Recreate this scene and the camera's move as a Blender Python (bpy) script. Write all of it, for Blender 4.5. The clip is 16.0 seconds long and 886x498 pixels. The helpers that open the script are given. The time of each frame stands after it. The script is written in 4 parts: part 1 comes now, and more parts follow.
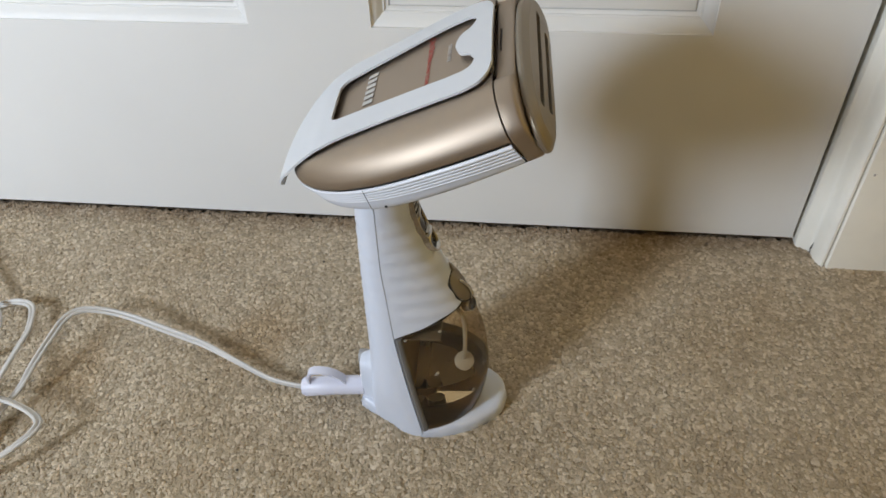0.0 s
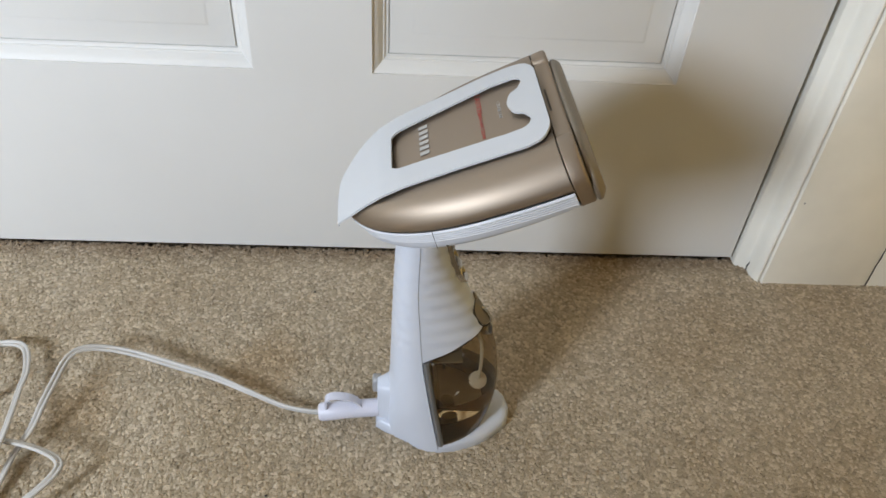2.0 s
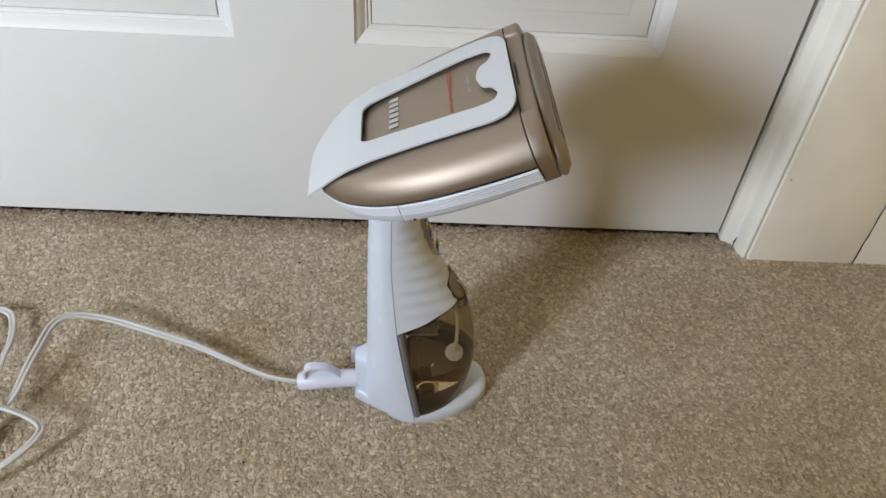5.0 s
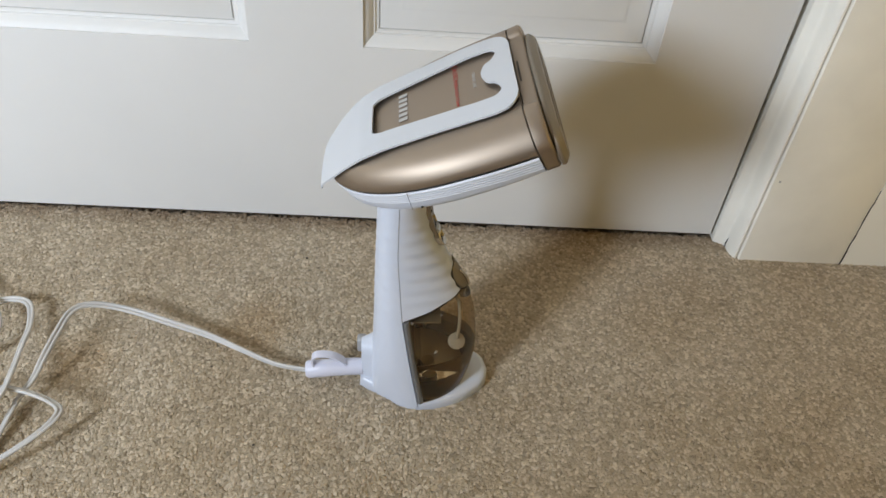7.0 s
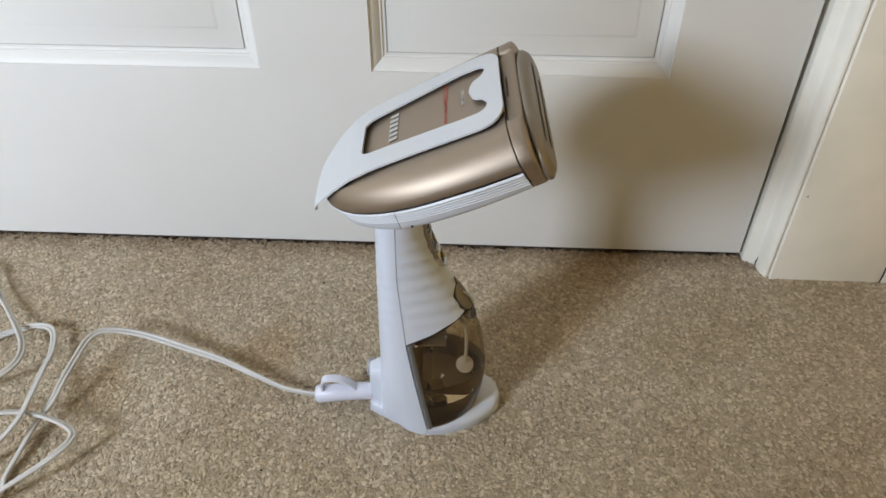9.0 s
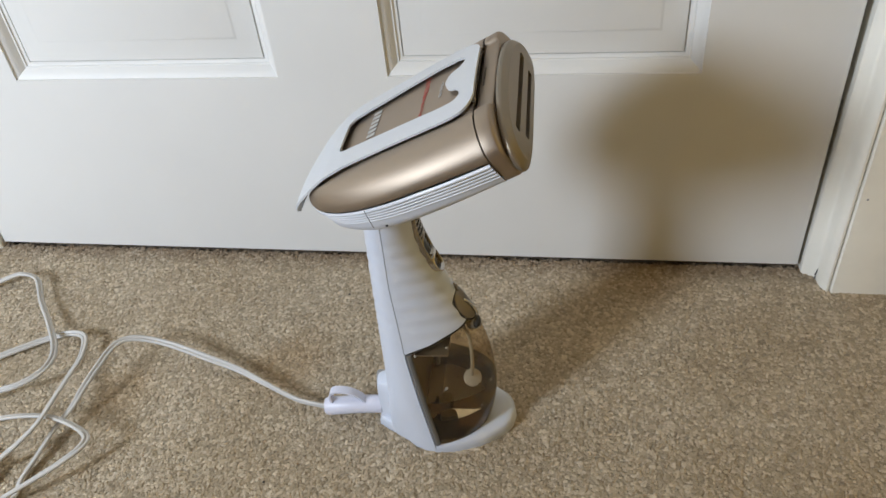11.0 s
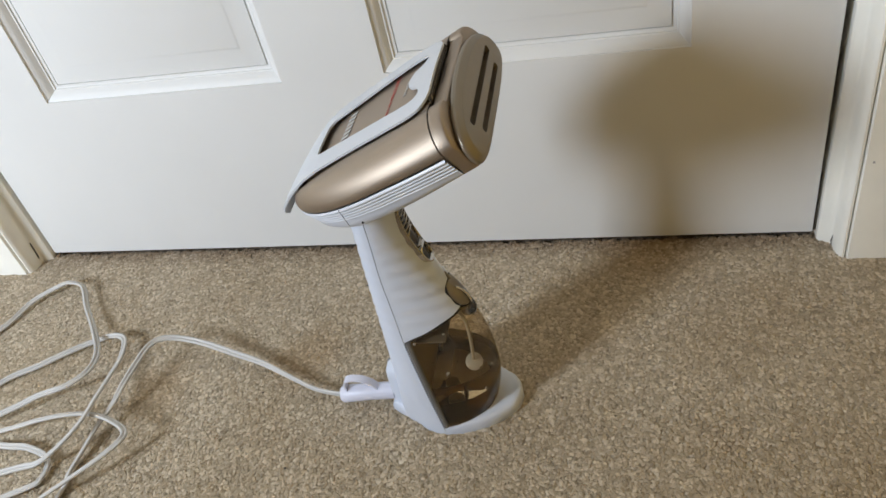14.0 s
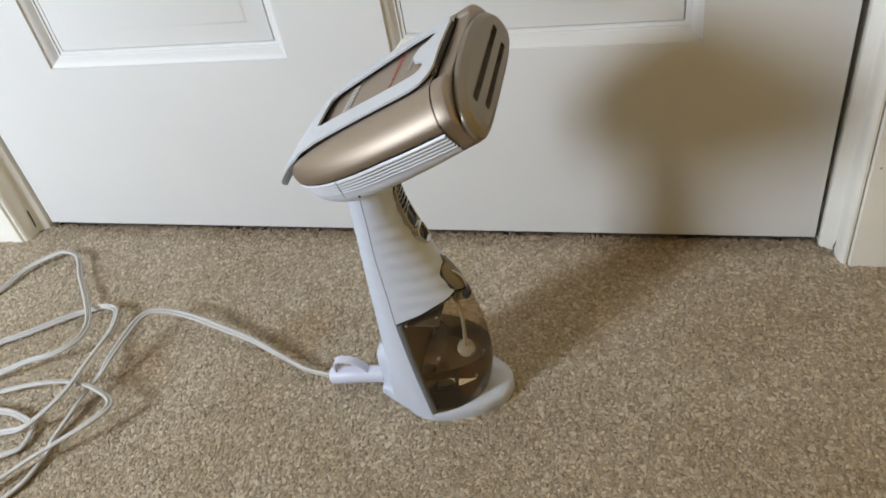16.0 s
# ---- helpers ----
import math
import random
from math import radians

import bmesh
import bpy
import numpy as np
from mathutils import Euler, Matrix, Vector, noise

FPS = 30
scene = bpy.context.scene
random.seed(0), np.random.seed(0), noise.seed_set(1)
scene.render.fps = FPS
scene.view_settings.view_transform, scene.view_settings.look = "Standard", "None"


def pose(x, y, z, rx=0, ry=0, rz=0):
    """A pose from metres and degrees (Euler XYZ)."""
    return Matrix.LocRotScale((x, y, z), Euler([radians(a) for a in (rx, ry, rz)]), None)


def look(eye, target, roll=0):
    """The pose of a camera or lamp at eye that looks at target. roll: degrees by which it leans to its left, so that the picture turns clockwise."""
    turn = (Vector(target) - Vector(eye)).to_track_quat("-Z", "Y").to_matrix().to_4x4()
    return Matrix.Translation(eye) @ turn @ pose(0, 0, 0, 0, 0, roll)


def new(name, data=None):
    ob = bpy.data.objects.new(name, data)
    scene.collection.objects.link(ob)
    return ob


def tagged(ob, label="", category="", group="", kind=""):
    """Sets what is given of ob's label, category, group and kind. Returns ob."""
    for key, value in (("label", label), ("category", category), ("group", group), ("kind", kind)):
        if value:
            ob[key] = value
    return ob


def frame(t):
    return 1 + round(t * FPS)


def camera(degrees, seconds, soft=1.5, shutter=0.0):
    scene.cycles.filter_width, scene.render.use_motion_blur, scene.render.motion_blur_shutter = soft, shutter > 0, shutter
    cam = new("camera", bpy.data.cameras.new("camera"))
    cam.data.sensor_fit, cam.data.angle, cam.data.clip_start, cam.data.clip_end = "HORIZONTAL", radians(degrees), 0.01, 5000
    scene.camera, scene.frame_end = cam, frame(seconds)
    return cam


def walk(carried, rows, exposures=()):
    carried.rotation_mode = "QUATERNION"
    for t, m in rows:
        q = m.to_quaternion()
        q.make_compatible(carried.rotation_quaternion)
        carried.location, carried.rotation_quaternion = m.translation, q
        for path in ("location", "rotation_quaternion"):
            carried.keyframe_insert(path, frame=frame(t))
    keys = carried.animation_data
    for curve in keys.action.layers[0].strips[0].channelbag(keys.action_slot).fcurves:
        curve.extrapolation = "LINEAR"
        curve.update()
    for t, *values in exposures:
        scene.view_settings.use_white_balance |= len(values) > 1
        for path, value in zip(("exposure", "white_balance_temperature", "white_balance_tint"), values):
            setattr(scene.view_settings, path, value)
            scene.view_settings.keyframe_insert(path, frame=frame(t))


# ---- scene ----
cam = camera(60.2, 16.0, shutter=0.4)
PATH = [
    (0, (0.189, -0.586, 0.524), (-0.014, 0.856, -0.848), -2.5),
    (0.5, (0.176, -0.585, 0.532), (-0.046, 0.87, -0.822), -3.9),
    (1, (0.127, -0.601, 0.564), (-0.012, 0.868, -0.786), -3.3),
    (1.5, (0.097, -0.622, 0.567), (0.122, 0.856, -0.779), 1.8),
    (2, (0.085, -0.623, 0.568), (0.191, 0.862, -0.767), 4.2),
    (2.5, (0.091, -0.62, 0.561), (0.232, 0.856, -0.781), 5.0),
    (3, (0.093, -0.621, 0.561), (0.239, 0.84, -0.797), 5.4),
    (5.3, (0.113, -0.624, 0.576), (0.186, 0.809, -0.818), 4.2),
    (5.5, (0.11, -0.634, 0.578), (0.18, 0.802, -0.812), 4.2),
    (6, (0.102, -0.655, 0.577), (0.173, 0.791, -0.803), 4.5),
    (6.5, (0.104, -0.658, 0.579), (0.184, 0.797, -0.791), 4.8),
    (7, (0.106, -0.658, 0.578), (0.193, 0.803, -0.785), 4.9),
    (7.5, (0.106, -0.655, 0.577), (0.197, 0.816, -0.775), 4.7),
    (8, (0.108, -0.658, 0.578), (0.179, 0.825, -0.762), 3.9),
    (8.2, (0.109, -0.658, 0.578), (0.168, 0.83, -0.757), 3.5),
    (10.3, (0.226, -0.641, 0.543), (-0.072, 0.878, -0.724), -5.6),
    (10.5, (0.226, -0.639, 0.54), (-0.083, 0.882, -0.721), -5.8),
    (11, (0.229, -0.635, 0.535), (-0.109, 0.889, -0.715), -6.3),
    (11.5, (0.235, -0.634, 0.535), (-0.132, 0.888, -0.71), -7.2),
    (12, (0.248, -0.638, 0.538), (-0.15, 0.88, -0.703), -8.4),
    (12.5, (0.261, -0.647, 0.545), (-0.173, 0.86, -0.696), -10.0),
    (13, (0.281, -0.635, 0.545), (-0.181, 0.859, -0.702), -11.5),
    (13.5, (0.283, -0.637, 0.545), (-0.207, 0.841, -0.711), -12.8),
    (14, (0.293, -0.636, 0.544), (-0.223, 0.828, -0.717), -14.0),
    (14.5, (0.306, -0.629, 0.543), (-0.234, 0.824, -0.72), -14.7),
    (15, (0.318, -0.64, 0.548), (-0.255, 0.821, -0.692), -15.5),
    (15.5, (0.321, -0.639, 0.541), (-0.244, 0.843, -0.677), -13.6),
    (16, (0.295, -0.639, 0.528), (-0.226, 0.825, -0.731), -11.1),
]
walk(cam, [(t, look(eye, target, roll)) for t, eye, target, roll in PATH])

# ---- light ----
world = bpy.data.worlds.new("world")
scene.world = world
world.use_nodes = True
wn = world.node_tree
sky = wn.nodes.new("ShaderNodeTexSky")
sky.sky_type = "NISHITA"
sky.sun_disc = False
sky.sun_elevation = radians(38)
sky.sun_rotation = radians(20)
wn.links.new(sky.outputs["Color"], wn.nodes["Background"].inputs["Color"])
wn.nodes["Background"].inputs["Strength"].default_value = 0.12

WIN_X, WIN_Z, WIN_W, WIN_H, ROOM_Y = -1.22, 1.05, 0.54, 0.54, -1.47
daylight = bpy.data.lights.new("window_daylight", "AREA")
daylight.shape, daylight.size, daylight.size_y = "RECTANGLE", WIN_W, WIN_H
daylight.energy, daylight.color = 79.0, (0.695, 0.80, 0.945)
new("window_daylight", daylight).matrix_world = look((WIN_X, ROOM_Y - 0.06, WIN_Z), (WIN_X, 0.0, WIN_Z))
scene.view_settings.exposure = 0.0

# ---- mesh helpers ----


def part(name, bm, material, parent, label="", smooth=True, sharp=38):
    bmesh.ops.recalc_face_normals(bm, faces=bm.faces)
    me = bpy.data.meshes.new(name)
    bm.to_mesh(me)
    bm.free()
    me.materials.append(material)
    if smooth:
        me.polygons.foreach_set("use_smooth", [True] * len(me.polygons))
        me.set_sharp_from_angle(angle=radians(sharp))
    ob = new(name, me)
    ob.parent = parent
    return tagged(ob, label)


def loft(rings, closed=True, cap_a=True, cap_b=True, bm=None):
    """Skin a row of rings that have the same number of points."""
    bm = bm or bmesh.new()
    rows = [[bm.verts.new(p) for p in ring] for ring in rings]
    n = len(rings[0])
    for a, b in zip(rows, rows[1:]):
        for i in range(n if closed else n - 1):
            j = (i + 1) % n
            bm.faces.new((a[i], a[j], b[j], b[i]))
    if cap_a:
        bm.faces.new(rows[0][::-1])
    if cap_b:
        bm.faces.new(rows[-1])
    return bm


def box(x0, x1, y0, y1, z0, z1, bevel=0.0, bm=None):
    bm = bm or bmesh.new()
    made = bmesh.ops.create_cube(bm, size=1.0)["verts"]
    for v in made:
        v.co = Vector(((x0 + x1) / 2 + v.co.x * (x1 - x0), (y0 + y1) / 2 + v.co.y * (y1 - y0), (z0 + z1) / 2 + v.co.z * (z1 - z0)))
    if bevel:
        edges = {e for v in made for e in v.link_edges}
        bmesh.ops.bevel(bm, geom=list(edges), offset=bevel, segments=3, profile=0.5, affect="EDGES")
    return bm


def tube(path, radius, sides=12, squash=1.0):
    """A round tube along a list of points."""
    pts = [Vector(p) for p in path]
    rings, side = [], None
    for i, p in enumerate(pts):
        d = (pts[min(i + 1, len(pts) - 1)] - pts[max(i - 1, 0)]).normalized()
        if side is None:
            side = d.orthogonal().normalized()
        side = (side - d * side.dot(d)).normalized()
        up = d.cross(side)
        r = radius[i] if isinstance(radius, (list, tuple)) else radius
        rings.append([p + r * (math.cos(a) * side + squash * math.sin(a) * up) for a in [k * math.tau / sides for k in range(sides)]])
    return loft(rings)


def spline(points, steps=8):
    """Catmull-Rom through control points."""
    p = [Vector(q) for q in points]
    p = [2 * p[0] - p[1]] + p + [2 * p[-1] - p[-2]]
    out = []
    for i in range(1, len(p) - 2):
        a, b, c, d = p[i - 1:i + 3]
        for k in range(steps):
            t = k / steps
            out.append(0.5 * ((2 * b) + (c - a) * t + (2 * a - 5 * b + 4 * c - d) * t * t + (3 * b - a - 3 * c + d) * t ** 3))
    return out + [p[-2]]


def lerp_table(table, x):
    """Smooth value from a short table of (x, value)."""
    if x <= table[0][0]:
        return table[0][1]
    for (x0, y0), (x1, y1) in zip(table, table[1:]):
        if x <= x1:
            k = (x - x0) / (x1 - x0)
            return y0 + (y1 - y0) * k
    return table[-1][1]


def soft_table(table, x, w):
    return sum(lerp_table(table, x + w * k) for k in (-1, -0.5, 0, 0.5, 1)) / 5


# ---- materials ----


def surface(name, color, rough=0.5, metal=0.0, vary=0.06, vary_scale=6.0, grain=300.0, bump=0.05, bump_dist=0.0005, coat=0.0, rough_vary=0.05, stain=None):
    m = bpy.data.materials.new(name)
    m.use_nodes = True
    nt = m.node_tree
    b = nt.nodes["Principled BSDF"]
    tc = nt.nodes.new("ShaderNodeTexCoord")

    def noise_node(scale, detail):
        n = nt.nodes.new("ShaderNodeTexNoise")
        n.inputs["Scale"].default_value, n.inputs["Detail"].default_value = scale, detail
        nt.links.new(tc.outputs["Object"], n.inputs["Vector"])
        return n

    big, fine = noise_node(vary_scale, 4), noise_node(grain, 3)
    ramp = nt.nodes.new("ShaderNodeMix")
    ramp.data_type = "RGBA"
    dark = stain or tuple(c * (1 - vary * 2) for c in color)
    ramp.inputs[6].default_value = (*dark, 1)
    ramp.inputs[7].default_value = (*color, 1)
    rng = nt.nodes.new("ShaderNodeMapRange")
    rng.inputs["From Min"].default_value, rng.inputs["From Max"].default_value = 0.3, 0.6
    nt.links.new(big.outputs["Fac"], rng.inputs["Value"])
    nt.links.new(rng.outputs["Result"], ramp.inputs[0])
    nt.links.new(ramp.outputs[2], b.inputs["Base Color"])
    rr = nt.nodes.new("ShaderNodeMapRange")
    rr.inputs["To Min"].default_value, rr.inputs["To Max"].default_value = rough - rough_vary, rough + rough_vary
    nt.links.new(fine.outputs["Fac"], rr.inputs["Value"])
    nt.links.new(rr.outputs["Result"], b.inputs["Roughness"])
    bp = nt.nodes.new("ShaderNodeBump")
    bp.inputs["Strength"].default_value, bp.inputs["Distance"].default_value = bump, bump_dist
    nt.links.new(fine.outputs["Fac"], bp.inputs["Height"])
    nt.links.new(bp.outputs["Normal"], b.inputs["Normal"])
    b.inputs["Metallic"].default_value = metal
    b.inputs["Coat Weight"].default_value = coat
    return m


DOOR_PAINT = surface("door_paint", (0.70, 0.682, 0.645), 0.55, vary=0.02, grain=120, bump=0.25, bump_dist=0.0004)
TRIM_PAINT = surface("trim_paint", (0.91, 0.872, 0.775), 0.4, vary=0.04, vary_scale=14, grain=90, bump=0.3, bump_dist=0.0005)
# Saturated ochre, chosen to bounce warm light onto the right side.
WARM_BOUNCE_PAINT = surface("warm_bounce_ochre", (0.79, 0.55, 0.19), 0.7, vary=0.02, grain=180, bump=0.4, bump_dist=0.0006)
# Dark tan on the unseen walls keeps their bounce light low.
LOW_BOUNCE_TAN = surface("low_bounce_tan", (0.20, 0.135, 0.065), 0.7, vary=0.02, grain=180, bump=0.4, bump_dist=0.0006)
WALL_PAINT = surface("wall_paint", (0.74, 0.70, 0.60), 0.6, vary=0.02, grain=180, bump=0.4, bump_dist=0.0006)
BASE_PAINT = surface("baseboard_paint", (0.86, 0.815, 0.70), 0.4, vary=0.02, grain=120, bump=0.2)
# Unseen ceiling, darkened well below off-white to hold back bounce light.
LOW_BOUNCE_CEIL = surface("low_bounce_ceiling", (0.32, 0.255, 0.17), 0.8, vary=0.02, grain=150, bump=0.5, bump_dist=0.001)
WHITE_PLASTIC = surface("white_plastic", (0.61, 0.64, 0.71), 0.34, vary=0.01, grain=900, bump=0.03, bump_dist=0.0002)
PLATE_PLASTIC = surface("plate_plastic", (0.575, 0.585, 0.60), 0.5, vary=0.01, grain=900, bump=0.03, bump_dist=0.0002)
RIB_PLASTIC = surface("rib_plastic", (0.66, 0.675, 0.71), 0.36, vary=0.01, grain=900, bump=0.03, bump_dist=0.0002)
PLUG_PLASTIC = surface("plug_plastic", (0.68, 0.68, 0.77), 0.4, vary=0.02, grain=900, bump=0.03, bump_dist=0.0002)
CORD_VINYL = surface("cord_vinyl", (0.56, 0.535, 0.50), 0.46, vary=0.05, vary_scale=20, grain=700, bump=0.05, bump_dist=0.0002)
GOLD = surface("champagne_paint", (0.372, 0.302, 0.234), 0.515, metal=0.95, vary=0.02, grain=2500, bump=0.08, bump_dist=0.0001)
GOLD_DARK = surface("bronze_paint", (0.256, 0.216, 0.163), 0.42, metal=0.6, vary=0.02, grain=2500, bump=0.05, bump_dist=0.0001)
CHROME = surface("bronze_chrome", (0.33, 0.295, 0.245), 0.2, metal=1.0, vary=0.02, grain=800, bump=0.02, bump_dist=0.0001)
SILVER = surface("pale_chrome", (0.56, 0.53, 0.48), 0.2, metal=1.0, vary=0.02, grain=800, bump=0.02, bump_dist=0.0001)
DARK = surface("dark_recess", (0.02, 0.018, 0.015), 0.6, vary=0.02)
RED_INK = surface("red_ink", (0.42, 0.07, 0.05), 0.5, vary=0.02)
PALE_INK = surface("pale_ink", (0.47, 0.45, 0.42), 0.45, vary=0.02)
GREY_RUBBER = surface("grey_rubber", (0.36, 0.35, 0.34), 0.5, vary=0.03)
TIP_GREY = surface("tip_grey", (0.33, 0.32, 0.31), 0.4, vary=0.03)
SEAM_DARK = surface("seam_dark", (0.12, 0.12, 0.12), 0.5, vary=0.03)
SEAM_GREY = surface("seam_grey", (0.36, 0.36, 0.38), 0.5, vary=0.03)
GLOSS_DARK = surface("gloss_dark", (0.03, 0.024, 0.017), 0.24, vary=0.03, rough_vary=0.02)
EDGE_GREY = surface("edge_grey", (0.15, 0.145, 0.14), 0.35, vary=0.03)
TANK_INSIDE = surface("tank_inside", (0.23, 0.18, 0.08), 0.3, vary=0.1, vary_scale=30)
TANK_FLOOR = surface("tank_floor_plastic", (0.50, 0.475, 0.43), 0.3, vary=0.05)


def smoked(name, tint):
    m = bpy.data.materials.new(name)
    m.use_nodes = True
    nt = m.node_tree
    nt.nodes.remove(nt.nodes["Principled BSDF"])
    clear, gloss = nt.nodes.new("ShaderNodeBsdfTransparent"), nt.nodes.new("ShaderNodeBsdfGlossy")
    mix, edge = nt.nodes.new("ShaderNodeMixShader"), nt.nodes.new("ShaderNodeLayerWeight")
    sharp, low = nt.nodes.new("ShaderNodeMath"), nt.nodes.new("ShaderNodeMath")
    clear.inputs["Color"].default_value = (*tint, 1)
    gloss.inputs["Roughness"].default_value = 0.04
    edge.inputs["Blend"].default_value = 0.5
    sharp.operation, sharp.inputs[1].default_value = "POWER", 4.0
    low.operation, low.inputs[1].default_value, low.inputs[2].default_value = "MULTIPLY_ADD", 0.6, 0.065
    nt.links.new(edge.outputs["Facing"], sharp.inputs[0])
    nt.links.new(sharp.outputs[0], low.inputs[0])
    nt.links.new(low.outputs[0], mix.inputs["Fac"])
    nt.links.new(clear.outputs["BSDF"], mix.inputs[1])
    nt.links.new(gloss.outputs["BSDF"], mix.inputs[2])
    nt.links.new(mix.outputs["Shader"], nt.nodes["Material Output"].inputs["Surface"])
    return m


SMOKED = smoked("smoked_plastic", (0.80, 0.71, 0.57))
WATER = bpy.data.materials.new("water")
WATER.use_nodes = True
wb = WATER.node_tree.nodes["Principled BSDF"]
wb.inputs["Base Color"].default_value, wb.inputs["Roughness"].default_value = (0.88, 0.78, 0.60, 1), 0.0
wb.inputs["IOR"].default_value, wb.inputs["Transmission Weight"].default_value = 1.33, 1.0
LEDGE = surface("tank_ledge_plastic", (0.17, 0.145, 0.11), 0.3, vary=0.05)
GLINT_BEAD = surface("glint_bead", (0.45, 0.42, 0.38), 0.06, metal=0.7, vary=0.02, coat=1.0, rough_vary=0.02, bump=0.0)
DARK_RING_TINT = smoked("smoked_dark_ring", (0.30, 0.22, 0.12))
MILKY = surface("milky_plastic", (0.50, 0.50, 0.49), 0.4, vary=0.02)
CLEAR_TUBE = surface("silicone", (0.47, 0.455, 0.42), 0.35, vary=0.02)


# Soft brown patches multiplied into the carpet colour: centre, size, tint.
BROWN_PATCHES = [((-0.045, -0.164), 0.045, (0.86, 0.72, 0.54)), ((-0.192, -0.212), 0.040, (0.86, 0.74, 0.58)), ((0.300, -0.015), 0.060, (0.90, 0.78, 0.64))]


def carpet_material(name, island):
    m = bpy.data.materials.new(name)
    m.use_nodes = True
    nt = m.node_tree
    b = nt.nodes["Principled BSDF"]
    b.inputs["Roughness"].default_value = 0.95
    b.inputs["Sheen Weight"].default_value = 0.25
    b.inputs["Specular IOR Level"].default_value = 0.15
    tc, big = nt.nodes.new("ShaderNodeTexCoord"), nt.nodes.new("ShaderNodeTexNoise")
    big.inputs["Scale"].default_value, big.inputs["Detail"].default_value = 9.0, 5
    nt.links.new(tc.outputs["Object"], big.inputs["Vector"])
    ramp = nt.nodes.new("ShaderNodeValToRGB")
    ramp.color_ramp.elements[0].position, ramp.color_ramp.elements[0].color = 0.0, (0.25, 0.195, 0.13, 1)
    ramp.color_ramp.elements[1].position, ramp.color_ramp.elements[1].color = 1.0, (0.88, 0.77, 0.60, 1)
    e = ramp.color_ramp.elements.new(0.18)
    e.color = (0.525, 0.43, 0.30, 1)
    e = ramp.color_ramp.elements.new(0.55)
    e.color = (0.613, 0.505, 0.362, 1)
    if island:
        geo = nt.nodes.new("ShaderNodeNewGeometry")
        fibre, share = nt.nodes.new("ShaderNodeTexNoise"), nt.nodes.new("ShaderNodeMix")
        fibre.inputs["Scale"].default_value, fibre.inputs["Detail"].default_value = 620.0, 3
        share.inputs[0].default_value = 0.2
        nt.links.new(tc.outputs["Object"], fibre.inputs["Vector"])
        nt.links.new(geo.outputs["Random Per Island"], share.inputs[2])
        nt.links.new(fibre.outputs["Fac"], share.inputs[3])
        nt.links.new(share.outputs[0], ramp.inputs["Fac"])
        bp = nt.nodes.new("ShaderNodeBump")
        bp.inputs["Strength"].default_value, bp.inputs["Distance"].default_value = 0.6, 0.0008
        nt.links.new(fibre.outputs["Fac"], bp.inputs["Height"])
        nt.links.new(bp.outputs["Normal"], b.inputs["Normal"])
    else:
        # Pile colours darkened here, so shade between the tufts is in the colour.
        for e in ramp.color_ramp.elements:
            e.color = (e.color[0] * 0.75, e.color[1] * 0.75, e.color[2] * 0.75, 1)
        fine = nt.nodes.new("ShaderNodeTexNoise")
        fine.inputs["Scale"].default_value = 240.0
        nt.links.new(tc.outputs["Object"], fine.inputs["Vector"])
        nt.links.new(fine.outputs["Fac"], ramp.inputs["Fac"])
        bp = nt.nodes.new("ShaderNodeBump")
        bp.inputs["Distance"].default_value = 0.004
        nt.links.new(fine.outputs["Fac"], bp.inputs["Height"])
        nt.links.new(bp.outputs["Normal"], b.inputs["Normal"])
    tone = nt.nodes.new("ShaderNodeMix")
    tone.data_type, tone.blend_type = "RGBA", "MULTIPLY"
    tone.inputs[0].default_value = 1.0
    wear = nt.nodes.new("ShaderNodeValToRGB")
    wear.color_ramp.elements[0].position, wear.color_ramp.elements[0].color = 0.35, (0.90, 0.87, 0.82, 1)
    wear.color_ramp.elements[1].position, wear.color_ramp.elements[1].color = 0.6, (1, 1, 1, 1)
    nt.links.new(big.outputs["Fac"], wear.inputs["Fac"])
    nt.links.new(ramp.outputs["Color"], tone.inputs[6])
    nt.links.new(wear.outputs["Color"], tone.inputs[7])
    last = tone.outputs[2]
    for (sx, sy), size, tint in BROWN_PATCHES:
        off, far, edge_noise = nt.nodes.new("ShaderNodeVectorMath"), nt.nodes.new("ShaderNodeVectorMath"), nt.nodes.new("ShaderNodeMapRange")
        off.operation, off.inputs[1].default_value = "SUBTRACT", (sx, sy, 0.0)
        far.operation = "LENGTH"
        wob = nt.nodes.new("ShaderNodeMath")
        wob.operation, wob.inputs[1].default_value, wob.inputs[2].default_value = "MULTIPLY_ADD", 0.05, 0.0
        add = nt.nodes.new("ShaderNodeMath")
        edge_noise.inputs["From Min"].default_value, edge_noise.inputs["From Max"].default_value = size * 0.3 + 0.025, size + 0.025
        edge_noise.inputs["To Min"].default_value, edge_noise.inputs["To Max"].default_value = 0.45, 0.0
        blend = nt.nodes.new("ShaderNodeMix")
        blend.data_type, blend.blend_type = "RGBA", "MULTIPLY"
        blend.inputs[7].default_value = (*tint, 1)
        nt.links.new(tc.outputs["Object"], off.inputs[0])
        nt.links.new(off.outputs["Vector"], far.inputs[0])
        nt.links.new(big.outputs["Fac"], wob.inputs[0])
        nt.links.new(far.outputs["Value"], add.inputs[0])
        nt.links.new(wob.outputs[0], add.inputs[1])
        nt.links.new(add.outputs[0], edge_noise.inputs["Value"])
        nt.links.new(edge_noise.outputs["Result"], blend.inputs[0])
        nt.links.new(last, blend.inputs[6])
        last = blend.outputs[2]
    # Carpet colour turns darker and browner towards the door line, with a ragged edge.
    carpet_at, near_door = nt.nodes.new("ShaderNodeSeparateXYZ"), nt.nodes.new("ShaderNodeMapRange")
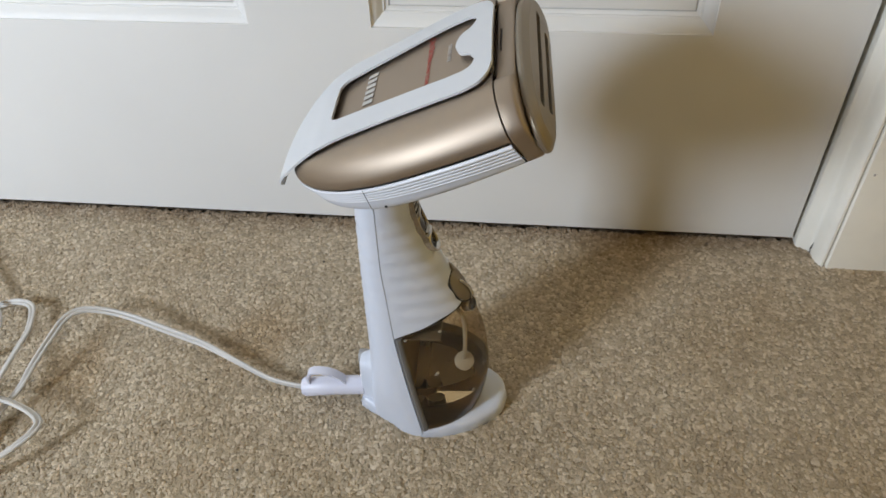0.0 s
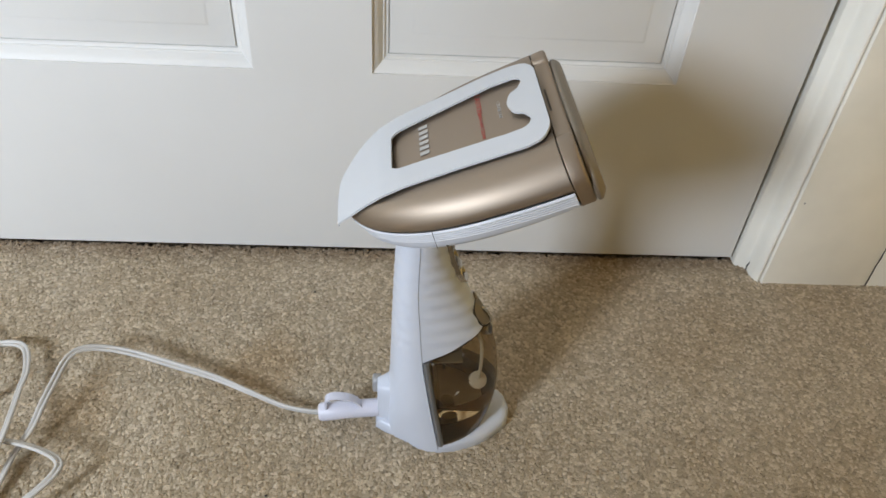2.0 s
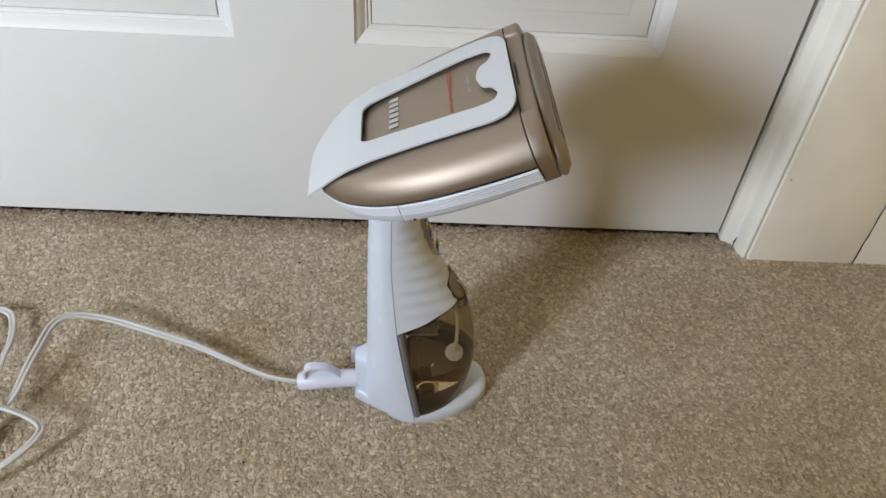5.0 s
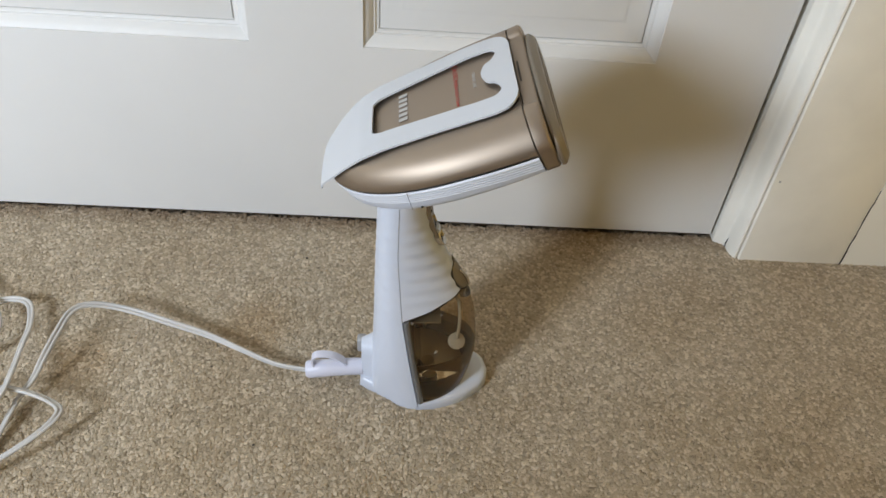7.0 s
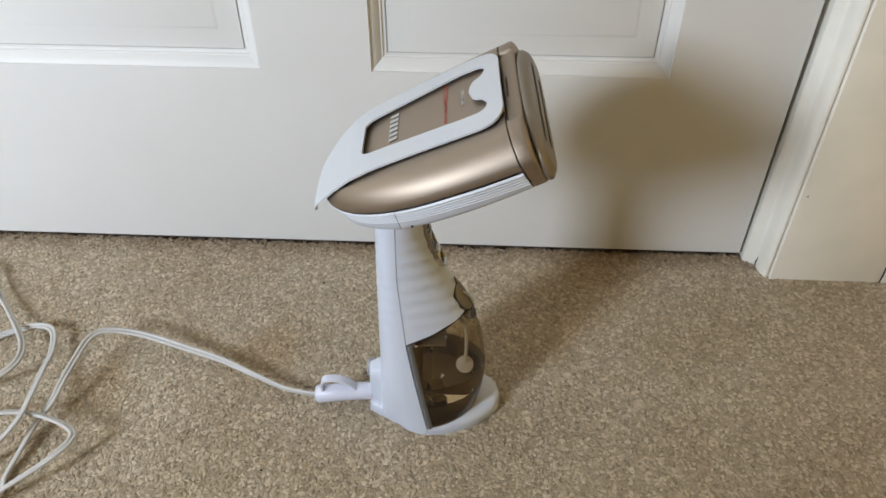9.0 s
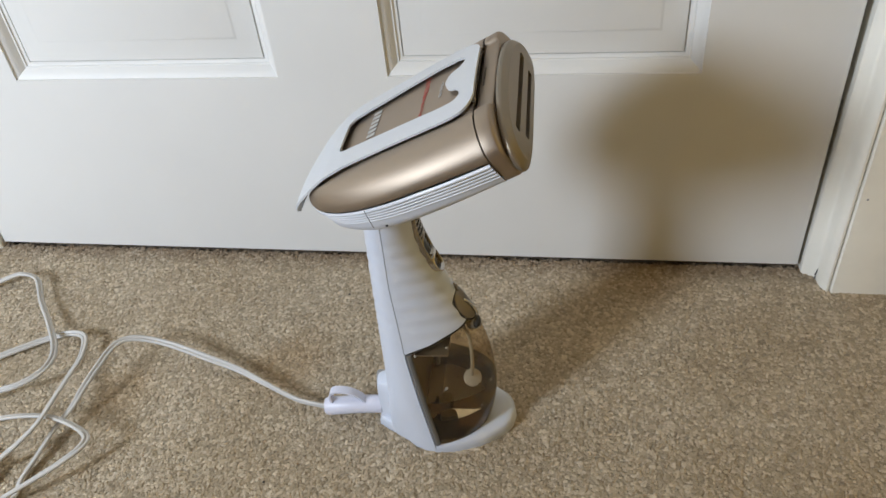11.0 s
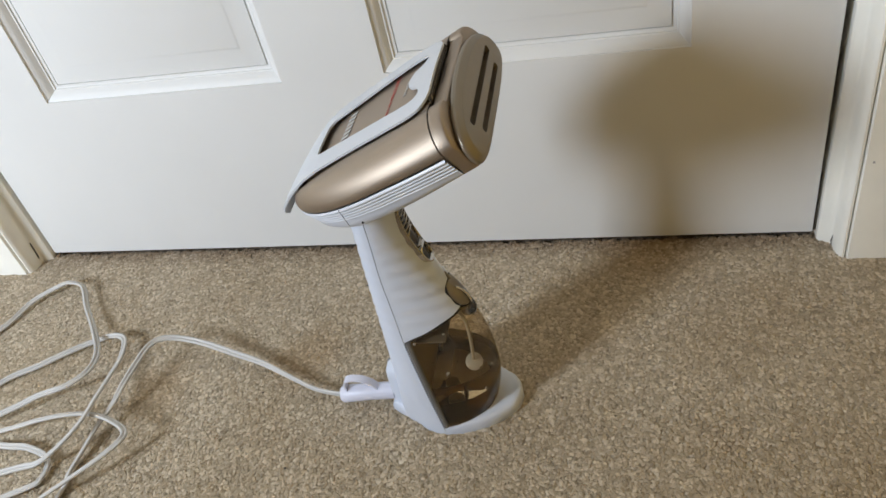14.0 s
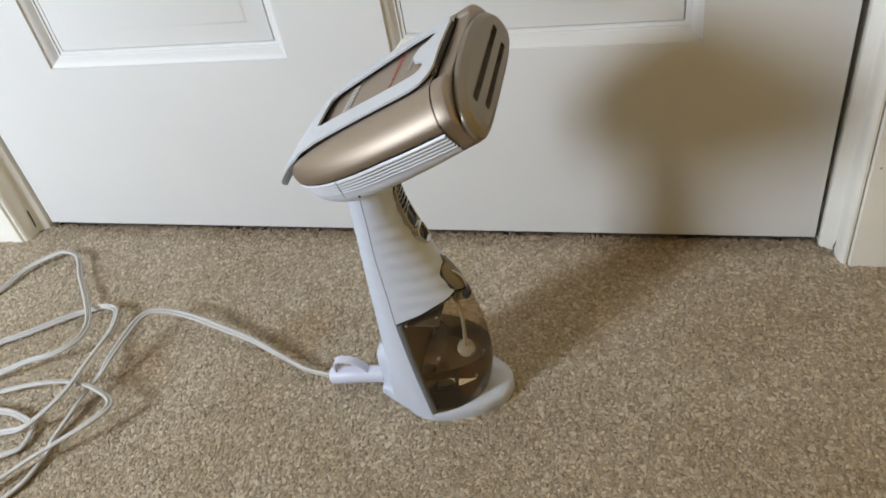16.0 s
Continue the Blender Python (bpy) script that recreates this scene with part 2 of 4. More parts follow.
    nt.links.new(tc.outputs["Object"], carpet_at.inputs["Vector"])
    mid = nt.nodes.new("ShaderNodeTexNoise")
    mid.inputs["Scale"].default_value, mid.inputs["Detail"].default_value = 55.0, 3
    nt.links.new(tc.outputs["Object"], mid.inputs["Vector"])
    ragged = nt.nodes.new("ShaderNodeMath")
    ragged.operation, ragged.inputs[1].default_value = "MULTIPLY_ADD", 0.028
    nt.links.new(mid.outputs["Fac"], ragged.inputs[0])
    nt.links.new(carpet_at.outputs["Y"], ragged.inputs[2])
    near_door.inputs["From Min"].default_value, near_door.inputs["From Max"].default_value = -0.012, 0.016
    near_door.inputs["To Min"].default_value, near_door.inputs["To Max"].default_value = 0.0, 0.62
    nt.links.new(ragged.outputs[0], near_door.inputs["Value"])
    door_brown = nt.nodes.new("ShaderNodeMix")
    door_brown.data_type, door_brown.blend_type = "RGBA", "MULTIPLY"
    door_brown.inputs[7].default_value = (0.40, 0.30, 0.22, 1)
    nt.links.new(near_door.outputs["Result"], door_brown.inputs[0])
    nt.links.new(last, door_brown.inputs[6])
    mottle, patchy = nt.nodes.new("ShaderNodeMix"), nt.nodes.new("ShaderNodeMapRange")
    mottle.data_type, mottle.blend_type = "RGBA", "MULTIPLY"
    patchy.inputs["From Min"].default_value, patchy.inputs["From Max"].default_value = 0.35, 0.65
    mottle.inputs[7].default_value = (0.94, 0.93, 0.92, 1)
    nt.links.new(mid.outputs["Fac"], patchy.inputs["Value"])
    nt.links.new(patchy.outputs["Result"], mottle.inputs[0])
    nt.links.new(door_brown.outputs[2], mottle.inputs[6])
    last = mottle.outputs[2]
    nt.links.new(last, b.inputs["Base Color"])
    if island:
        glow, mix = nt.nodes.new("ShaderNodeBsdfTranslucent"), nt.nodes.new("ShaderNodeMixShader")
        mix.inputs["Fac"].default_value = 0.22
        nt.links.new(last, glow.inputs["Color"])
        nt.links.new(b.outputs["BSDF"], mix.inputs[1])
        nt.links.new(glow.outputs["BSDF"], mix.inputs[2])
        nt.links.new(mix.outputs["Shader"], nt.nodes["Material Output"].inputs["Surface"])
    return m


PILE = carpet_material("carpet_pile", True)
SHADED_BACKING = carpet_material("shaded_carpet_backing", False)

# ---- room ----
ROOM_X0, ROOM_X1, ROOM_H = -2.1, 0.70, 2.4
WALL_Y = -0.033
DOOR_W, DOOR_H = 0.4525, 2.03


def structure(name, bm, material, label, category, smooth=False):
    ob = part(name, bm, material, None, smooth=smooth)
    return tagged(ob, label, category, kind="structure")


floor = box(ROOM_X0 - 0.1, ROOM_X1 + 0.1, ROOM_Y - 0.1, 0.0030, -0.05, -0.0012)
box(ROOM_X0 - 0.1, ROOM_X1 + 0.1, 0.0030, 0.35, -0.05, -0.0150, bm=floor)
structure("floor", floor, SHADED_BACKING, "beige cut-pile carpet over the whole floor", "floor")
structure("ceiling", box(ROOM_X0 - 0.1, ROOM_X1 + 0.1, ROOM_Y - 0.1, 0.35, ROOM_H, ROOM_H + 0.1), LOW_BOUNCE_CEIL, "unseen ceiling toned dark beige to cut bounce light", "ceiling")
north = box(0.597, ROOM_X1 + 0.1, -0.0300, 0.10, -0.03, ROOM_H)
box(ROOM_X0 - 0.1, -0.597, -0.0300, 0.10, -0.03, ROOM_H, bm=north)
box(-0.597, 0.597, -0.0300, 0.10, 2.18, ROOM_H, bm=north)
structure("wall_north", north, WALL_PAINT, "cream painted wall round the door", "wall")
# West and south walls are unseen and toned down to limit ambient light.
structure("wall_west", box(ROOM_X0 - 0.1, ROOM_X0, ROOM_Y, WALL_Y, -0.03, ROOM_H), LOW_BOUNCE_TAN, "unseen wall toned dark tan to cut bounce light", "wall")
# Unseen wall added close by as a warm reflector.
structure("bounce_wall_east", box(ROOM_X1, ROOM_X1 + 0.1, ROOM_Y, WALL_Y, -0.03, ROOM_H), WARM_BOUNCE_PAINT, "unseen ochre wall added to bounce warm light", "wall")
wx0, wx1, wz0, wz1 = WIN_X - WIN_W / 2, WIN_X + WIN_W / 2, WIN_Z - WIN_H / 2, WIN_Z + WIN_H / 2
south = box(ROOM_X0 - 0.1, wx0, ROOM_Y - 0.1, ROOM_Y, -0.03, ROOM_H)
box(wx1, ROOM_X1 + 0.1, ROOM_Y - 0.1, ROOM_Y, -0.03, ROOM_H, bm=south)
box(wx0, wx1, ROOM_Y - 0.1, ROOM_Y, -0.03, wz0, bm=south)
box(wx0, wx1, ROOM_Y - 0.1, ROOM_Y, wz1, ROOM_H, bm=south)
structure("wall_south", south, LOW_BOUNCE_TAN, "unseen wall toned dark tan to cut bounce light, with a window opening", "wall")
# Unseen walls added to stop light leaking in under the door.
block_walls = box(-0.8, 0.8, 0.30, 0.34, -0.03, ROOM_H)
box(-0.84, -0.8, 0.10, 0.34, -0.03, ROOM_H, bm=block_walls)
box(0.8, 0.84, 0.10, 0.34, -0.03, ROOM_H, bm=block_walls)
structure("light_block_walls", block_walls, WALL_PAINT, "unseen walls added behind the door to block light", "wall")

# ---- door ----
# Sunk moulding of a panel: (inset from the opening's edge, depth behind the face)
MOULD = [(0.0, 0.0), (0.0003, 0.0020), (0.0012, 0.0024), (0.0032, 0.0034), (0.0060, 0.0060), (0.0082, 0.0088), (0.0094, 0.0098), (0.0106, 0.0101), (0.0109, 0.0113), (0.0124, 0.0120),
         (0.0140, 0.0124), (0.0143, 0.0143), (0.0152, 0.0143), (0.0156, 0.0121), (0.0352, 0.0098), (0.0366, 0.0091), (0.0388, 0.0084)]
PANELS = [(z0, z1, s) for z0, z1 in ((0.2195, 0.80), (0.97, 1.56), (1.66, 1.90)) for s in (-1, 1)]
PX0, PX1, BOTTOM = 0.0535, 0.334, 0.007


def door():
    root = tagged(new("door_1"), "white painted six-panel interior door, closed", "door", kind="structure")
    frame_bm = bmesh.new()

    def slab(x0, x1, z0, z1):
        box(x0, x1, 0.0, 0.035, z0, z1, bm=frame_bm)

    slab(-DOOR_W, -PX1, BOTTOM, DOOR_H)
    slab(PX1, DOOR_W, BOTTOM, DOOR_H)
    slab(-PX0, PX0, BOTTOM, DOOR_H)
    rails = [BOTTOM, 0.2195, 0.80, 0.97, 1.56, 1.66, 1.90, DOOR_H]
    for z0, z1 in zip(rails[::2], rails[1::2]):
        for s in (-1, 1):
            slab(min(s * PX0, s * PX1), max(s * PX0, s * PX1), z0, z1)
    bmesh.ops.remove_doubles(frame_bm, verts=frame_bm.verts, dist=1e-5)
    doomed = [f for f in frame_bm.faces if abs(f.normal.y) < 0.5 and not all(abs(abs(v.co.x) - DOOR_W) < 1e-4 for v in f.verts)
              and not all(abs(v.co.z - BOTTOM) < 1e-4 or abs(v.co.z - DOOR_H) < 1e-4 for v in f.verts)]
    bmesh.ops.delete(frame_bm, geom=doomed, context="FACES")
    part("stiles_and_rails", frame_bm, DOOR_PAINT, root, smooth=False)
    for z0, z1, s in PANELS:
        x0, x1 = sorted((s * PX0, s * PX1))
        rings = [[(x0 + i, d, z0 + i), (x1 - i, d, z0 + i), (x1 - i, d, z1 - i), (x0 + i, d, z1 - i)] for i, d in MOULD]
        part("panel", loft(rings, cap_a=False), DOOR_PAINT, root, smooth=True, sharp=25)
    return root


door()


def upright(name, outline, z0, z1, material, label, category, lean=0.0):
    """A vertical moulding with the given outline in plan; its inner edge may lean away from the door."""
    rings = [[(x + lean * math.copysign(min(1.0, max(0.0, z / 0.28)), x) * (abs(abs(x) - 0.4565) < 0.0025), y, z) for x, y in outline] for z in (z0, 0.0, 0.28, z1)]
    return structure(name, loft(rings), material, label, category, smooth=True)


# Door stop, ogee and bead of one moulding, in plan
MOULDING = [(0.4565, 0.09), (0.4565, -0.0030), (0.4580, -0.0048), (0.4625, -0.0066), (0.4668, -0.0088), (0.4684, -0.0108), (0.4688, -0.0140), (0.4692, -0.0185), (0.4698, -0.0232),
            (0.4708, -0.0268), (0.4724, -0.0296), (0.4744, -0.0312), (0.4762, -0.0310), (0.4772, -0.0296), (0.4772, 0.09)]


def crack(name, x, y, z0, z1, wide, facing, seed, label):
    """A jagged dark crack in the paint that tapers out at the top."""
    rnd = random.Random(seed)
    n = 22
    left, right = [], []
    drift = 0.0
    for k in range(n + 1):
        t = k / n
        drift += rnd.uniform(-0.0005, 0.0005)
        w = wide * (1 - t) ** 0.5 * rnd.uniform(0.25, 1.0) + 0.00012
        z = z0 + (z1 - z0) * t
        left.append((x + drift - w / 2, z))
        right.append((x + drift + w / 2, z))
    rings = [[(px, y + d, pz) for px, pz in pair] for d in (0.0,) for pair in zip(left, right)]
    back = [[(px, y + facing, pz) for px, pz in pair] for pair in zip(left, right)]
    rings = [[a[0], a[1], b[1], b[0]] for a, b in zip(rings, back)]
    structure(name, loft(rings), DARK, label, "crack")


for s, tag in ((1, "east"), (-1, "west")):
    upright("trim_" + tag, [(s * x, y) for x, y in MOULDING][::s], -0.006, 2.06, TRIM_PAINT, "rounded cream painted door moulding, slightly scuffed", "trim", 0.0035)
    board = [(0.4784, 0.08), (0.4784, -0.0316), (0.4792, -0.0332), (0.5950, -0.0332), (0.5958, -0.0326), (0.5958, 0.08)]
    upright("casing_" + tag, [(s * x, y) for x, y in board][::s], -0.006, 2.17, TRIM_PAINT, "flat cream painted door casing board", "trim")
    base = box(min(s * 0.5962, s * ROOM_X1), max(s * 0.5962, s * ROOM_X1), -0.0334, -0.0305, -0.006, 0.14)
    structure("baseboard_" + tag, base, BASE_PAINT, "cream painted baseboard with a cracked joint", "baseboard")
    crack("trim_crack_" + tag, s * 0.4686, -0.0130, -0.002, 0.034, 0.00035, 0.002, 3, "thin dark crack in the moulding near the carpet")
crack("wall_crack", 0.5958, -0.0337, -0.001, 0.106, 0.0018, 0.003, 11, "dark jagged crack where casing meets baseboard")
structure("door_head", box(-0.4565, 0.4565, -0.004, 0.09, 2.034, 2.05), TRIM_PAINT, "cream painted door head", "door frame")
structure("trim_head", box(-0.599, 0.599, -0.033, 0.08, 2.062, 2.175), TRIM_PAINT, "cream painted casing board over the door", "trim")

# ---- garment steamer ----
# Its own axes: f forward (nose), l to the side of the door, z up.
YAW, BASE_AT = 2.5, (0.12, -0.212, 0.0)
steamer = new("garment_steamer")
steamer.matrix_world = pose(*BASE_AT, 0, 0, YAW)
tagged(steamer, "white and champagne handheld garment steamer standing on the carpet", "garment steamer")
TO_STEAMER = pose(*BASE_AT, 0, 0, YAW).inverted()
TILT_HEAD = radians(27.7)
HO = Vector((0.061, 0.0, 0.307))
HU = Vector((math.cos(TILT_HEAD), 0, math.sin(TILT_HEAD)))
HV = Vector((-math.sin(TILT_HEAD), 0, math.cos(TILT_HEAD)))


def head(u, l, v):
    """A place on the tilted head: u to the nose, l sideways, v up from it."""
    p = HO + u * HU + v * HV
    return (p.x, l, p.z)


HEAD_LEN = 0.150


def half_width(s):
    k = min(max(s / HEAD_LEN, 0), 0.9995)
    return 0.0725 * (1 - k ** 2.6) ** 0.568


def crown(s):
    k = min(max(s / (HEAD_LEN + 0.002), 0), 1)
    return 0.0215 * (1 - k ** 7) ** 0.7 - 0.0030 * k ** 6


def top_half(s):
    return half_width(s) * lerp_table([(0, 0.66), (0.05, 0.70), (0.1, 0.73), (0.13, 0.76), (0.15, 0.70)], s)


def shell_edge(s):
    return 0.0004 + 0.0022 * min(1.0, s / 0.05)


def frame_half(s):
    table = [(0.0015, 0.030), (0.003, 0.037), (0.006, 0.0415), (0.010, 0.0445), (0.0185, 0.0462), (0.04, 0.0452), (0.0575, 0.0432), (0.0936, 0.0406), (0.11, 0.0392),
             (0.123, 0.0368), (0.135, 0.0330), (0.145, 0.0280), (0.150, 0.0248), (0.153, 0.0226), (0.1550, 0.0208), (0.1562, 0.0194), (0.1568, 0.0178), (0.1572, 0.0155), (0.1574, 0.0125)]
    return soft_table(table, s, 0.0006 + 0.007 * min(1, max(0, (s - 0.012) / 0.02)) * min(1, max(0, (0.150 - s) / 0.02)))


def frame_shift(s):
    return soft_table([(0.0, -0.0008), (0.012, 0.0), (0.035, 0.0024), (0.09, 0.0045), (0.125, 0.0045), (0.158, -0.0012), (0.17, -0.0025)], s, 0.004)


def shell_half(s):
    """Half section of the painted shell, from the top's middle to the stripes."""
    w, t, c, e = half_width(s), top_half(s), crown(s), shell_edge(s)
    edge = min(frame_half(s) - frame_shift(s) + 0.0010, t - 0.0010)
    deep = 0.0016 * min(1.0, max(0.0, (0.145 - s) / 0.02))
    pts = [(0.0, c), (edge * 0.5, c), (edge - 0.0075, c), (edge - 0.0060, c - deep), (edge - 0.0006, c - deep), (edge, c - 0.0002), (edge + 0.0005, c)]
    for k in range(25):
        a = radians(90) * k / 24
        tuck = 0.0016 * (w / 0.0725) * max(0.0, (k - 18) / 6) ** 2
        pts.append((t + (w - t) * math.sin(a) ** 1.12 - tuck, e + (c - e) * math.cos(a) ** 1.08 if k < 24 else e))
    return pts


def mirrored(half):
    return [(-l, v) for l, v in half[:0:-1]] + half


def stations(first, last, n):
    return [first + (last - first) * (1 - (1 - k / n) ** 1.7) for k in range(n + 1)]


S_ROWS = stations(0.0026, HEAD_LEN, 40)
rings = [[head(-s, l, v) for l, v in mirrored(shell_half(s))] for s in S_ROWS]
part("head_shell", loft(rings, closed=False, cap_a=False, cap_b=False), GOLD, steamer, "satin champagne-gold painted shell")


def rib_half(s):
    """Ribbed white band under the shell."""
    w = half_width(s)
    pts = []
    for k in range(5):
        v0 = shell_edge(s) - 0.0004 - 0.0027 * k
        inset = 0.0012 * k
        for dv, out in ((0.0, -0.0006), (-0.0005, -0.0005), (-0.0009, 0.0001), (-0.0016, 0.0004), (-0.0023, 0.0001), (-0.0026, -0.0005)):
            pts.append((max(w - inset + out, 0.0), v0 + dv))
    return pts


for side in (-1, 1):
    rings = [[head(-s, side * l, v) for l, v in rib_half(s)] for s in S_ROWS]
    part("ribbed_band", loft(rings, closed=False, cap_a=False, cap_b=False), RIB_PLASTIC, steamer, "white plastic band with fine lengthwise ribs", sharp=60)


def belly_half(s):
    w = half_width(s)
    depth = lerp_table([(0, 0.0125), (0.05, 0.0180), (0.1, 0.0195), (0.135, 0.0140), (0.15, 0.0055)], s)
    pts = []
    for k in range(9):
        a = radians(90) * k / 8
        pts.append((max(w - 0.0054, 0) * math.cos(a) ** 0.7, shell_edge(s) - 0.0136 - depth * math.sin(a) ** 0.9))
    return pts[::-1]


rings = [[head(-s, l, v) for l, v in mirrored(belly_half(s))] for s in S_ROWS]
part("head_underside", loft(rings, closed=False, cap_a=False, cap_b=False), WHITE_PLASTIC, steamer)
seam_pts = [head(-0.0905 - 0.0006 * k, -half_width(0.0905) - 0.0002, 0.0022 - 0.0034 * k) for k in range(5)]
part("housing_seam", tube(seam_pts, 0.00022, 6), SEAM_DARK, steamer, "thin dark joint line")

# nose band, closed section swept forward with a rounded edge


def full_section(grow):
    half = shell_half(0.0)
    w = half[-1][0]
    t, c = top_half(0.0), crown(0.0)
    low = 0.0026
    half = [(0.0, c - low), (t * 0.5, c - low), (t * 0.84, c - low), (t * 0.885, c - low + 0.0003), (t * 0.905, c - low * 0.55), (t * 0.925, c - 0.0003), (t * 0.95, c)] + half[7:]
    half = half + [(w - 0.0012, -0.005), (w - 0.0034, -0.0096)] + belly_half(0.0)[::-1][:-1]
    ring = mirrored(half)
    return [(l * (1 + grow / 0.07), v + grow * (1 if v > 0 else -1)) for l, v in ring]


rings = [[head(u, l, v) for l, v in full_section(g)] for u, g in
         ((-0.0075, -0.0025), (-0.0022, -0.0025), (-0.0020, -0.0007), (-0.0016, 0.0), (0.0060, 0.0), (0.0072, -0.0005), (0.0078, -0.0012), (0.0079, -0.004))]
nose = part("nose_band", loft(rings), GOLD, steamer, "satin champagne-gold nose collar")
part("slot", box(-0.0007, 0.0007, -0.0135, 0.0115, -0.0008, 0.0008), DARK, nose, "narrow dark slot").matrix_basis = Matrix(
    ((HU.x, 0, HV.x, head(0.0004, 0, 0.0181)[0]), (0, 1, 0, 0), (HU.z, 0, HV.z, head(0.0004, 0, 0.0181)[2]), (0, 0, 0, 1)))


def plate_outline(grow, n=72):
    out = []
    for k in range(n):
        a = math.tau * k / n
        c, s = math.cos(a), math.sin(a)
        w = 0.0692 + grow
        if s >= 0:
            l, v = w * math.copysign(abs(c) ** 0.85, c), -0.005 + (0.0235 + grow) * s ** 0.95
        else:
            l, v = w * math.copysign(abs(c) ** 0.40, c), -0.005 - (0.0166 + grow) * abs(s) ** 0.52
        out.append((l, v))
    return out


rings = [[head(u, l, v) for l, v in plate_outline(g)] for u, g in
         ((0.0074, -0.0014), (0.0081, -0.0014), (0.0084, -0.0004), (0.0090, 0.0003), (0.0106, 0.0004), (0.0119, -0.0003), (0.0142, -0.0034), (0.0147, -0.0046))]
bm = loft(rings, cap_b=False)
# front face with two long slots sunk into it
FACE_U = 0.0147
SLOTS = [(-0.049, 0.049, -0.0022, 0.0030), (-0.042, 0.042, -0.0128, -0.0082)]
outer = [bm.verts.new(head(FACE_U, l, v)) for l, v in plate_outline(-0.0046)]
edges = [bm.edges.new((outer[i], outer[(i + 1) % len(outer)])) for i in range(len(outer))]
for l0, l1, v0, v1 in SLOTS:
    r = (v1 - v0) / 2
    loop = []
    for k in range(16):
        a = math.tau * k / 16
        cx = (l1 - r) if math.cos(a) > 0 else (l0 + r)
        loop.append((cx + r * math.cos(a), (v0 + v1) / 2 + r * math.sin(a)))
    rim = [bm.verts.new(head(FACE_U, *p)) for p in loop]
    deep = [bm.verts.new(head(FACE_U - 0.005, *p)) for p in loop]
    edges += [bm.edges.new((rim[i], rim[(i + 1) % 16])) for i in range(16)]
    for i in range(16):
        bm.faces.new((rim[i], rim[(i + 1) % 16], deep[(i + 1) % 16], deep[i]))
    bm.faces.new(deep)
bmesh.ops.triangle_fill(bm, use_beauty=True, use_dissolve=False, edges=edges)
bmesh.ops.remove_doubles(bm, verts=bm.verts, dist=1e-6)
plate = part("steam_plate", bm, GOLD_DARK, steamer, "dull bronze steam plate with two slots", sharp=22)
for l0, l1, v0, v1 in SLOTS:
    rings = [[head(u, l, v) for l, v in ((l0 + 0.004, v1 - 0.0020), (l1 - 0.004, v1 - 0.0020), (l1 - 0.004, v1 - 0.0002), (l0 + 0.004, v1 - 0.0002))] for u in (0.0100, 0.0103)]
    part("slot_floor", loft(rings), DARK, plate, "dark slot floor", smooth=False)

# white clip-on frame over the head's top, with a window


def frame_rise(s):
    return lerp_table([(0.0, 0.0262), (0.1, 0.0252), (0.115, 0.0235), (0.130, 0.0190), (0.140, 0.0154), (0.148, 0.0120), (0.1515, 0.0100), (0.1540, 0.0080), (0.1555, 0.0062), (0.1566, 0.0042), (0.1572, 0.0024), (0.1574, 0.0014)], s)


def window_half(s):
    """Inner and outer half-width of the window at s, or none."""
    if s < 0.0118 or s > 0.1055:
        return None
    out = soft_table([(0.0118, 0.0268), (0.0155, 0.0281), (0.0185, 0.0290), (0.03, 0.0292), (0.0484, 0.0272), (0.0686, 0.0248), (0.0995, 0.0212), (0.1030, 0.0196), (0.1055, 0.0165)], s, 0.0004)
    tongue = soft_table([(0.0118, 0.0180), (0.0135, 0.0164), (0.0155, 0.0138), (0.0175, 0.0128), (0.020, 0.0115), (0.022, 0.0085), (0.0232, 0.0050), (0.0238, 0.0)], s, 0.0009)
    # the pockets beside the tongue end round
    bend = 0.0042
    if s < 0.0118 + bend:
        arc = math.sqrt(max(bend ** 2 - (0.0118 + bend - s) ** 2, 0.0)) / bend
        mid = (out + tongue) / 2
        half = max((out - tongue) / 2 * arc, 0.0003)
        out, tongue = mid + half, mid - half
    return tongue, out


